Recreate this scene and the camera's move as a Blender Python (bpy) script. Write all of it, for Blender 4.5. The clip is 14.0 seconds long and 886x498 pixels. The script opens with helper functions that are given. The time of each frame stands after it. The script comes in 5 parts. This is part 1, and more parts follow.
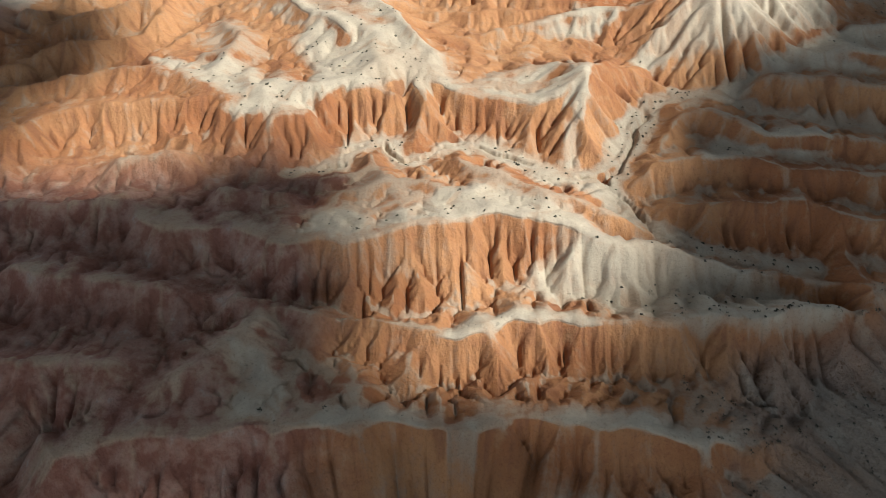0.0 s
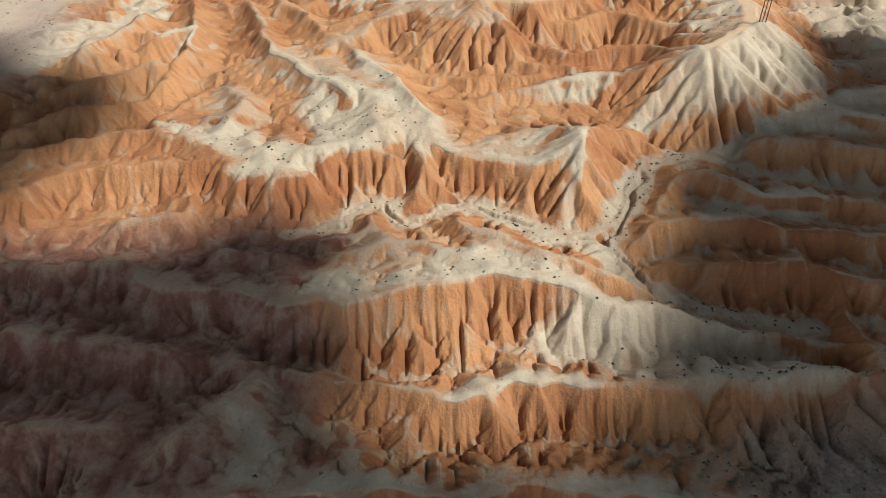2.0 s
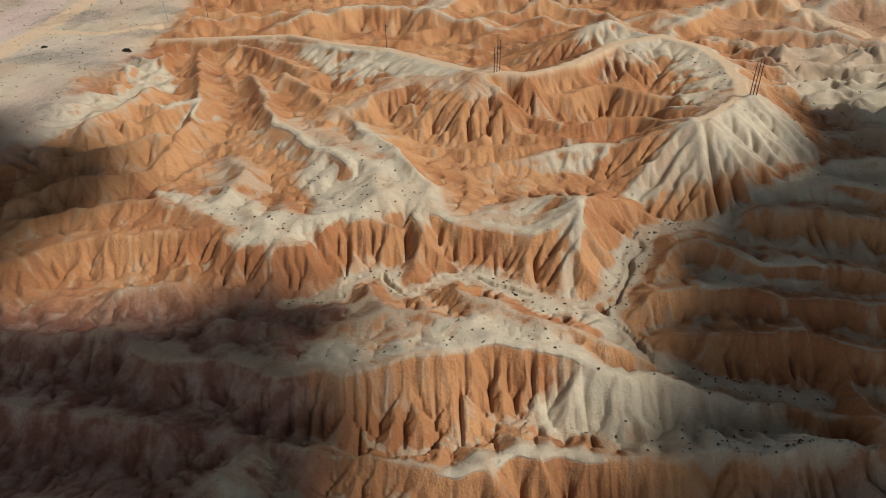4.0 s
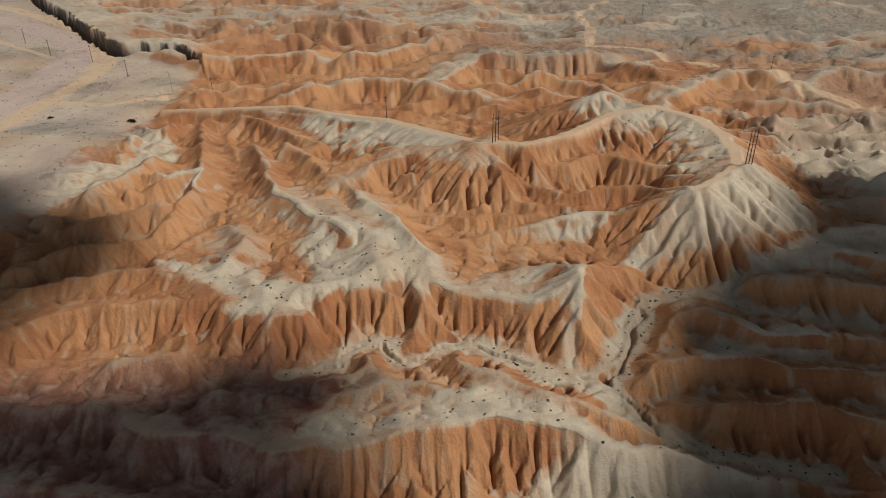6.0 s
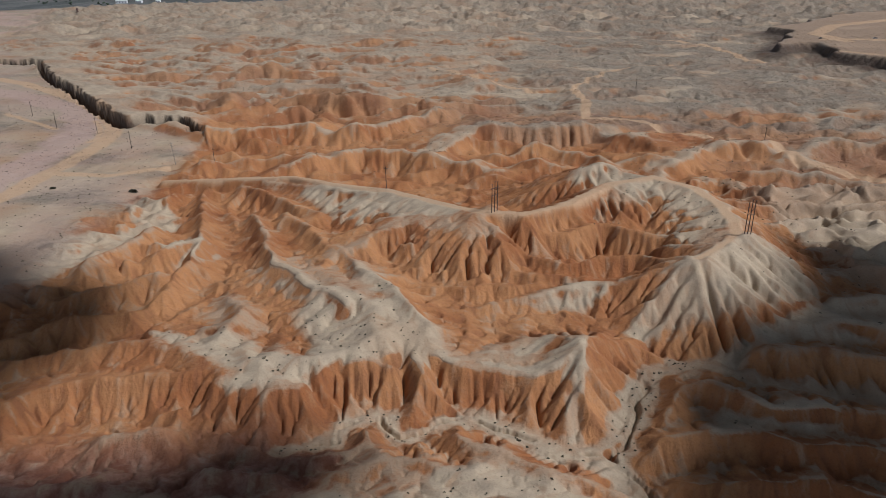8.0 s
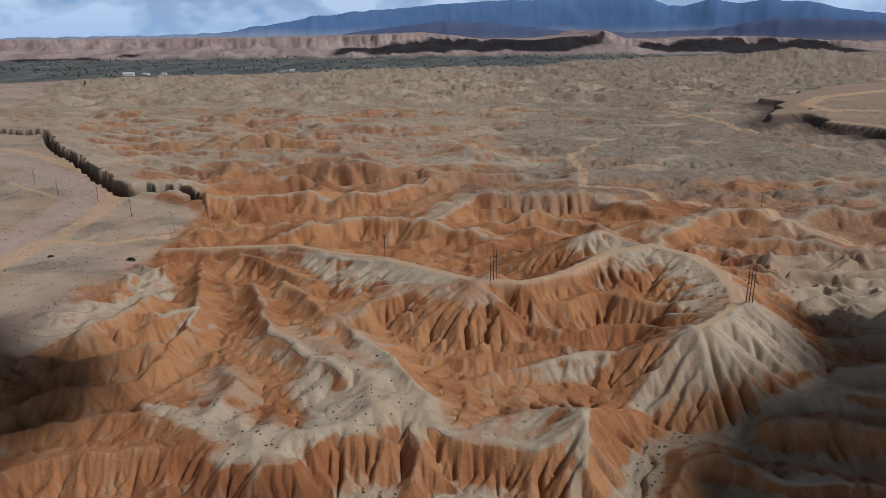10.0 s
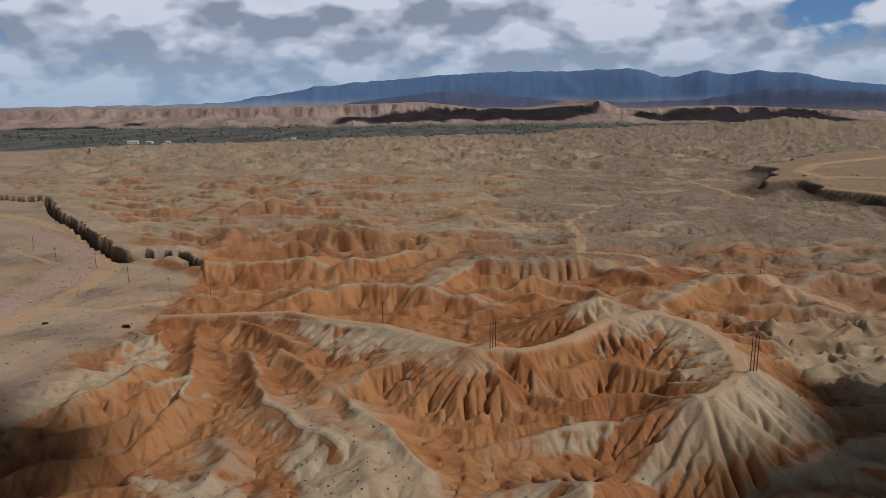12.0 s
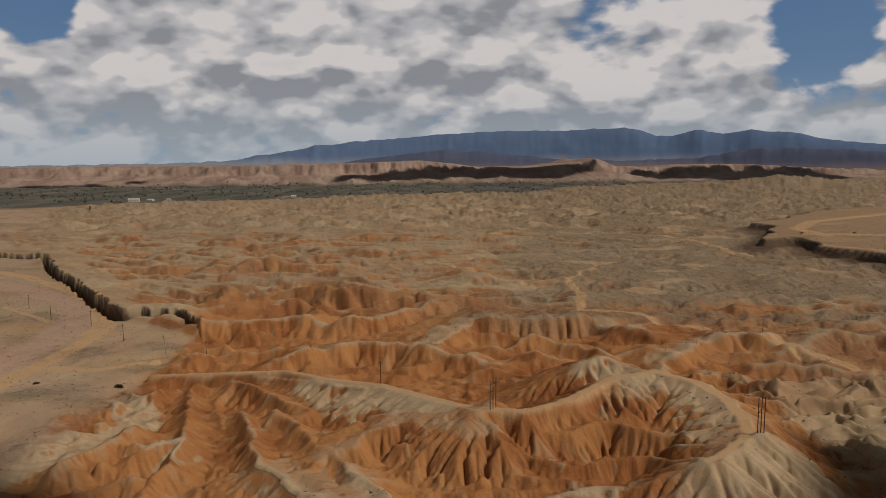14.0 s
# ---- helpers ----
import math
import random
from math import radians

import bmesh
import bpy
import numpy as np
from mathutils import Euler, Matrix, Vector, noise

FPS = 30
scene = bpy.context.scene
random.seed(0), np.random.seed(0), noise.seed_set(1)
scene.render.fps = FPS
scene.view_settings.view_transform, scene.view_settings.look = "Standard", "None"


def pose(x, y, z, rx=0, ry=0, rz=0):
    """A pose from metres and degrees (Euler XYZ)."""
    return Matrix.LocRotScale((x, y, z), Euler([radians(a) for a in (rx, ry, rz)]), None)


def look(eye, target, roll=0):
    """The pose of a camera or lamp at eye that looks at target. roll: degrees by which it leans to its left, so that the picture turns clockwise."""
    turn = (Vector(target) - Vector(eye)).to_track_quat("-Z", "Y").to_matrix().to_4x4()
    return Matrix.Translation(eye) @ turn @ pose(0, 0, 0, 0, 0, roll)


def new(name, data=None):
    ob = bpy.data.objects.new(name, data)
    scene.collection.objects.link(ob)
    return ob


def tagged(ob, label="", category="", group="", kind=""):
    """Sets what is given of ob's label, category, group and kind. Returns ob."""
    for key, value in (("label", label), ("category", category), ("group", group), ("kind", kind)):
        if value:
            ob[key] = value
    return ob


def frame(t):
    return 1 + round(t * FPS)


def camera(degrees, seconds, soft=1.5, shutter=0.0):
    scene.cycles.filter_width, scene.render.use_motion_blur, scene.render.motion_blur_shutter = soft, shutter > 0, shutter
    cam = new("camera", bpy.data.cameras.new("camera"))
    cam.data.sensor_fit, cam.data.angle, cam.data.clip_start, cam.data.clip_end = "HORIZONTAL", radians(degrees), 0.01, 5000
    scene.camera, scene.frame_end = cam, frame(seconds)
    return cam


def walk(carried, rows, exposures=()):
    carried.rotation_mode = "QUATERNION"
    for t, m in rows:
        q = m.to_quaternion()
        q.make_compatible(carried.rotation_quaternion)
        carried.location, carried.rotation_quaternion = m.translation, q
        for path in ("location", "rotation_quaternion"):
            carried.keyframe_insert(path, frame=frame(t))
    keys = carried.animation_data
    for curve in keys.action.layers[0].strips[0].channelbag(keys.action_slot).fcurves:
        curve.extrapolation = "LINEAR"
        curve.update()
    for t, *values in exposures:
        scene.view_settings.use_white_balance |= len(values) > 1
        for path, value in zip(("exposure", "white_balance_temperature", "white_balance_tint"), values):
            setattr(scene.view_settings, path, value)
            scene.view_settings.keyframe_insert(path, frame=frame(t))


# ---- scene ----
cam = camera(64.7, 14.0, soft=0.55)
PATH = [
    (0, (0.735, 5.165, 99.505), (0.7714, 6.6085, 98.1209), -0.50),
    (0.5, (0.725, 5.258, 99.576), (0.7619, 6.7249, 98.2169), -0.50),
    (1, (0.706, 5.338, 99.652), (0.7448, 6.8322, 98.3235), -0.50),
    (1.5, (0.679, 5.419, 99.731), (0.7195, 6.9432, 98.4366), -0.50),
    (2, (0.642, 5.514, 99.811), (0.6859, 7.0684, 98.5532), -0.50),
    (2.5, (0.598, 5.632, 99.891), (0.6445, 7.2161, 98.6711), -0.50),
    (3, (0.547, 5.780, 99.970), (0.5965, 7.3925, 98.7886), -0.50),
    (3.5, (0.491, 5.961, 100.048), (0.5431, 7.6016, 98.9047), -0.40),
    (4, (0.432, 6.179, 100.123), (0.4864, 7.8454, 99.0184), -0.40),
    (4.5, (0.372, 6.433, 100.195), (0.4283, 8.1243, 99.1293), -0.40),
    (5, (0.312, 6.721, 100.263), (0.3710, 8.4369, 99.2367), -0.40),
    (5.5, (0.256, 7.042, 100.326), (0.3168, 8.7807, 99.3405), -0.40),
    (6, (0.205, 7.390, 100.385), (0.2678, 9.1518, 99.4402), -0.40),
    (6.5, (0.161, 7.762, 100.438), (0.2262, 9.5458, 99.5356), -0.40),
    (7, (0.127, 8.153, 100.486), (0.1936, 9.9578, 99.6265), -0.40),
    (7.5, (0.103, 8.558, 100.528), (0.1716, 10.3826, 99.7127), -0.40),
    (8, (0.091, 8.971, 100.565), (0.1614, 10.8153, 99.7940), -0.40),
    (8.5, (0.091, 9.389, 100.597), (0.1635, 11.2511, 99.8705), -0.40),
    (9, (0.104, 9.808, 100.624), (0.1780, 11.6863, 99.9424), -0.40),
    (9.5, (0.128, 10.224, 100.647), (0.2042, 12.1180, 100.0099), -0.40),
    (10, (0.163, 10.636, 100.666), (0.2409, 12.5446, 100.0735), -0.40),
    (10.5, (0.206, 11.044, 100.681), (0.2857, 12.9661, 100.1338), -0.40),
    (11, (0.254, 11.450, 100.693), (0.3356, 13.3842, 100.1917), -0.40),
    (11.5, (0.303, 11.857, 100.704), (0.3864, 13.8028, 100.2479), -0.40),
    (12, (0.349, 12.273, 100.715), (0.4331, 14.2282, 100.3032), -0.40),
    (12.5, (0.384, 12.705, 100.725), (0.4693, 14.6693, 100.3581), -0.50),
    (13, (0.400, 13.166, 100.737), (0.4875, 15.1377, 100.4130), -0.40),
    (13.5, (0.390, 13.671, 100.752), (0.4789, 15.6486, 100.4672), -0.40),
    (14, (0.343, 14.238, 100.771), (0.4332, 16.2204, 100.5193), -0.40),
]
EXPOSURE = [(0.0, 0.90, 5250, 5), (3.0, 0.53, 5450, 5), (6.5, 0.00, 5500, 9), (8.0, -0.15, 5300, 14), (11.0, -0.49, 5450, 14), (12.5, -0.65, 6350, 15), (14.0, -0.74, 7250, 16)]
walk(cam, [(t, look(eye, target, roll)) for t, eye, target, roll in PATH], EXPOSURE)


# ---- light ----
SUN_DIR = Vector((0.60, -0.20, 0.77)).normalized()
SUN_ELEV = math.asin(SUN_DIR.z)
SUN_ROT = math.atan2(SUN_DIR.x, SUN_DIR.y)
sun = new("sun", bpy.data.lights.new("sun", "SUN"))
sun.data.energy, sun.data.angle, sun.data.color = 4.25, radians(0.6), (1.0, 0.93, 0.82)
sun.matrix_world = look((0, 0, 900), Vector((0, 0, 900)) - SUN_DIR)


class Nodes:
    """A short way to write node trees."""

    def __init__(self, tree):
        self.tree = tree
        tree.nodes.clear()

    def add(self, kind, inputs=None, **props):
        n = self.tree.nodes.new(kind)
        for k, v in props.items():
            setattr(n, k, v)
        for k, v in (inputs or {}).items():
            sock = n.inputs[k]
            if hasattr(v, "is_output"):
                self.tree.links.new(v, sock)
            else:
                sock.default_value = v
        return n

    def math(self, op, a, b=0.0, c=None, clamp=False):
        ins = {0: a, 1: b}
        if c is not None:
            ins[2] = c
        return self.add("ShaderNodeMath", ins, operation=op, use_clamp=clamp).outputs[0]

    def step(self, v, lo, hi, a=0.0, b=1.0):
        return self.add("ShaderNodeMapRange", {0: v, 1: lo, 2: hi, 3: a, 4: b}, interpolation_type="SMOOTHSTEP").outputs[0]

    def mix(self, f, a, b, mode="MIX"):
        n = self.add("ShaderNodeMix", data_type="RGBA", blend_type=mode)
        for sock, v in ((n.inputs[0], f), (n.inputs[6], a), (n.inputs[7], b)):
            if hasattr(v, "is_output"):
                self.tree.links.new(v, sock)
            elif sock == n.inputs[0]:
                sock.default_value = v
            else:
                sock.default_value = (*v, 1)
        return n.outputs[2]

    def noise(self, vec, scale, detail=4.0, rough=0.55, dist=0.0):
        return self.add("ShaderNodeTexNoise", {"Vector": vec, "Scale": scale, "Detail": detail, "Roughness": rough, "Distortion": dist}).outputs[0]


world = bpy.data.worlds.new("world")
scene.world = world
world.use_nodes = True


GAPS = [((0.4947, 0.8582, 0.1368), 0.0026), ((-0.4421, 0.8777, 0.1849), 0.0013)]


def build_sky():
    n = Nodes(world.node_tree)
    sky = n.add("ShaderNodeTexSky", sky_type="NISHITA", sun_disc=False, sun_elevation=SUN_ELEV, sun_rotation=SUN_ROT, altitude=1500.0, dust_density=0.4)
    co = n.add("ShaderNodeTexCoord").outputs["Generated"]
    xyz = n.add("ShaderNodeSeparateXYZ", {0: co})
    z = xyz.outputs[2]

    def layer(lift, detail):
        t = n.math("MAXIMUM", n.math("ADD", z, 0.62 + lift), 0.3)
        p = n.add("ShaderNodeCombineXYZ", {0: n.math("DIVIDE", xyz.outputs[0], t), 1: n.math("DIVIDE", xyz.outputs[1], t), 2: n.math("MULTIPLY", n.math("ADD", z, lift), 1.7)}).outputs[0]
        p = n.add("ShaderNodeMapping", {0: p, 1: (4.3, 1.1, 0.4)}).outputs[0]
        wide = n.noise(p, 1.7, 3.0, 0.5)
        mass = n.noise(p, 4.4, detail, 0.57, 0.2)
        puff = n.add("ShaderNodeTexVoronoi", {"Vector": p, "Scale": 10.0, "Detail": 2.0, "Roughness": 0.55, "Smoothness": 0.6}, feature="SMOOTH_F1").outputs["Distance"]
        body = n.math("ADD", n.math("MULTIPLY", mass, 0.72), n.math("MULTIPLY", wide, 0.40))
        return n.math("ADD", body, n.math("MULTIPLY", n.math("SUBTRACT", 0.42, puff), 0.20))

    here = layer(0.0, 9.0)
    soft = layer(0.0, 3.0)
    above = layer(0.032, 3.0)
    hole = 0.0
    for way, size in GAPS:
        dot = n.add("ShaderNodeVectorMath", {0: co, 1: way}, operation="DOT_PRODUCT").outputs["Value"]
        hole = n.math("MAXIMUM", n.step(dot, 1 - 1.5 * size, 1.0, 0.0, 0.26), hole)
    cover = n.step(n.math("SUBTRACT", here, hole), 0.29, 0.40)
    light = n.math("ADD", n.math("SUBTRACT", soft, above), n.math("MULTIPLY", n.math("SUBTRACT", here, soft), 0.8))
    body = n.mix(n.step(light, -0.10, 0.01), (5.8, 6.6, 7.6), (10.4, 11.2, 12.2))
    body = n.mix(n.step(light, 0.0, 0.075), body, (14.6, 15.1, 15.6))
    body = n.mix(n.step(soft, 0.62, 0.80, 0.0, 0.35), body, (7.4, 8.2, 9.4))
    veil = n.step(z, -0.02, 0.12, 0.75, 0.0)
    body = n.mix(veil, body, (7.0, 9.4, 11.6))
    blue = n.mix(0.5, sky.outputs[0], (1.6, 4.8, 10.5))
    blue = n.mix(veil, blue, (5.5, 9.0, 13.0))
    col = n.mix(n.math("MULTIPLY", cover, 0.95), blue, body)
    strength = n.step(z, 0.22, 0.46, 0.064, 0.0076)
    bg = n.add("ShaderNodeBackground", {0: col, 1: strength})
    n.add("ShaderNodeOutputWorld", {0: bg.outputs[0]})


build_sky()


# ---- noise and landform tools ----
def lattice(ix, iy, seed):
    h = (ix.astype(np.int64) * 374761393 + iy.astype(np.int64) * 668265263 + seed * 2147483647) & 0xFFFFFFFF
    h = ((h ^ (h >> 13)) * 1274126177) & 0xFFFFFFFF
    return ((h ^ (h >> 16)) & 0xFFFF) / 65535.0


def perlin(x, y, seed=0):
    """Gradient noise, about -1 to 1."""
    ix, iy = np.floor(x), np.floor(y)
    fx, fy = x - ix, y - iy
    u, v = fx * fx * fx * (fx * (fx * 6 - 15) + 10), fy * fy * fy * (fy * (fy * 6 - 15) + 10)
    val = []
    for dx, dy in ((0, 0), (1, 0), (0, 1), (1, 1)):
        a = lattice(ix + dx, iy + dy, seed) * 2 * np.pi
        val.append(np.cos(a) * (fx - dx) + np.sin(a) * (fy - dy))
    return 1.5 * ((val[0] * (1 - u) + val[1] * u) * (1 - v) + (val[2] * (1 - u) + val[3] * u) * v)


def fbm(x, y, octaves, seed=0, gain=0.5):
    s, a = 0.0, 1.0
    for k in range(octaves):
        s = s + a * perlin(x * 2 ** k + 17.3 * k, y * 2 ** k - 9.1 * k, seed + k)
        a *= gain
    return s


def ridged(x, y, octaves, seed=0, gain=0.5):
    s, a = 0.0, 1.0
    for k in range(octaves):
        s = s + a * (1 - 2 * np.abs(perlin(x * 2 ** k + 31.7 * k, y * 2 ** k + 5.3 * k, seed + k)))
        a *= gain
    return s


def smooth(v, lo, hi):
    t = np.clip((v - lo) / (hi - lo), 0, 1)
    return t * t * (3 - 2 * t)


def along(X, Y, pts):
    """Distance to a line of (x, y, z), the side of it (positive on the south), its height and the length along it."""
    best = np.full(X.shape, 1e9)
    side, zc, s = np.zeros(X.shape), np.zeros(X.shape), np.zeros(X.shape)
    run = 0.0
    for (x0, y0, z0), (x1, y1, z1) in zip(pts, pts[1:]):
        vx, vy = x1 - x0, y1 - y0
        ln = math.hypot(vx, vy)
        t = np.clip(((X - x0) * vx + (Y - y0) * vy) / ln ** 2, 0, 1)
        d = np.hypot(X - x0 - t * vx, Y - y0 - t * vy)
        m = d < best
        best = np.where(m, d, best)
        side = np.where(m, ((X - x0) * vy - (Y - y0) * vx) / ln, side)
        zc = np.where(m, z0 + t * (z1 - z0), zc)
        s = np.where(m, run + t * ln, s)
        run += ln
    return best, side, zc, s


def buttress(s, d, seed):
    """Rounded buttresses with sharp notches between them, along a scarp (s) and down it (d)."""
    w = s + 1.6 * perlin(s / 5, d / 6, seed + 5) + 0.25 * d * perlin(s / 30, d * 0 + 0.5, seed + 6)
    broad = np.abs(perlin(w / 11, d / 45 + seed, seed + 3))
    slim = np.abs(perlin(w / 4.2, d / 26 + seed, seed + 4))
    return (3.9 * broad + 1.25 * slim - 1.75) * np.clip((d - 0.4) / 5.5, 0, 1)


def cone(X, Y, H, x, y, z, slope, reach, ribs, depth, seed):
    """A hill with ribs that run down all its sides."""
    r, a = np.hypot(X - x, Y - y), np.arctan2(X - x, y - Y) / (2 * np.pi)
    a = a + 0.012 * perlin(X / 4, Y / 4, seed + 1)
    rib = 0.0
    for k, (n, q) in enumerate(((ribs, 1.0), (ribs * 2.3, 0.5))):
        rib = rib + q * (2.2 * np.abs(perlin(a * n, r / 60 + 3.3 * k, seed + 2 + k)) - 0.75)
    top = z - slope * (np.sqrt(r * r + 30) - 5.5) + depth * rib * smooth(r, 2, 13)
    top = np.where(r < reach, top, -99)
    return np.maximum(H, top) + 0.35 * np.exp(-np.abs(H - top) / 0.6)


def hump(X, Y, H, pts, front, back, caps=None, pale=(0, 0), crest=2.0, flute=0.8, seed=1, wave=0.0):
    """Raises a ridge with its own slopes to the south (front) and north (back), and a cap of pale silt that reaches so far down each."""
    reach = 60
    if pts[-1][0] < pts[0][0]:
        pts = pts[::-1]
    xs, ys = [p[0] for p in pts], [p[1] for p in pts]
    m = (X > min(xs) - reach) & (X < max(xs) + reach) & (Y > min(ys) - reach) & (Y < max(ys) + reach)
    if not m.any():
        return
    x, y = X[m], Y[m]
    x2, y2 = x + 2.2 * perlin(x / 11, y / 11, seed + 50), y + 2.2 * perlin(x / 11, y / 11, seed + 60)
    d, side, zc, s = along(x2, y2, pts)
    w = smooth(side, -2.5, 2.5)
    slope = back + (front - back) * w
    spur = flute * 0.8 * buttress(s, d, seed) * (0.35 + 0.65 * w)
    z = zc + 0.5 * perlin(s / 9, s * 0 + seed, seed + 9) + wave * (perlin(s / 17, s * 0 + seed, seed + 8) - 0.3) - slope * (np.sqrt(d * d + crest * crest) - crest) + spur
    if front < 0.3:
        z = z - 0.75 * np.maximum(d - 21, 0) * w
    if back < 0.1:
        z = z - 0.6 * np.maximum(d - 13, 0) * (1 - w)
    k = 0.7
    old = H[m]
    hi = np.maximum(old, z)
    H[m] = hi + k * np.log1p(np.exp(-np.abs(old - z) / k)) * 0.6
    if caps is not None:
        reach = pale[1] + (pale[0] - pale[1]) * w + 1.6 * perlin(x / 5, y / 5, seed + 70) + 1.0 * perlin(x / 1.8, y / 1.8, seed + 71)
        patch = smooth(perlin(x / 17, y / 17, seed + 74) + 0.6 * perlin(x / 7, y / 7, seed + 75), -0.45, 0.25)
        reach = np.where(reach > 0, reach * (0.55 + 0.45 * patch), reach) + 0.2 - 1.0 * (1 - patch)
        reach = reach + w * 0.8 * np.maximum(perlin(s / 2.6, d / 25, seed + 72) + 0.15 + 0.5 * perlin(s / 16, d / 50, seed + 73), -0.2)
        cap = smooth(d - reach, 4.0, -3.0) * smooth(z - old, -1.5, 0.2)
        caps[m] = np.where(z > old + 0.3, cap, np.maximum(caps[m], cap))


def erode(H, dx, steps, k, cap, lift=0.0):
    """Running water cuts gullies: each cell drains to its steepest neighbour and wears down towards it, while the land may rise."""
    ny, nx = H.shape
    idx = np.arange(ny * nx).reshape(ny, nx)
    area = None
    for _ in range(steps):
        H = H + lift
        P = np.pad(H, 1, mode="edge")
        best, rec, dist = np.zeros(H.shape), idx.copy(), np.full(H.shape, dx)
        for oy in (-1, 0, 1):
            for ox in (-1, 0, 1):
                if not (ox or oy):
                    continue
                ln = dx * math.hypot(ox, oy)
                drop = (H - P[1 + oy:1 + oy + ny, 1 + ox:1 + ox + nx]) / ln
                m = drop > best
                best, rec, dist = np.where(m, drop, best), np.where(m, idx + oy * nx + ox, rec), np.where(m, ln, dist)
        rec = np.clip(rec, 0, ny * nx - 1)
        order = np.argsort(H, axis=None, kind="stable").tolist()
        r = rec.ravel().tolist()
        A = [dx * dx] * (ny * nx)
        for i in reversed(order):
            if r[i] != i:
                A[r[i]] += A[i]
        area = np.array(A).reshape(ny, nx)
        F = (k * np.sqrt(np.minimum(area, cap)) / dist).ravel().tolist()
        h = H.ravel().tolist()
        for i in order:
            j = r[i]
            if j != i:
                h[i] = (h[i] + F[i] * h[j]) / (1 + F[i])
        H = np.array(h).reshape(ny, nx)
    return H, area


def blur(H, n):
    for _ in range(n):
        P = np.pad(H, 1, mode="edge")
        H = 0.5 * H + 0.125 * (P[:-2, 1:-1] + P[2:, 1:-1] + P[1:-1, :-2] + P[1:-1, 2:])
    return H


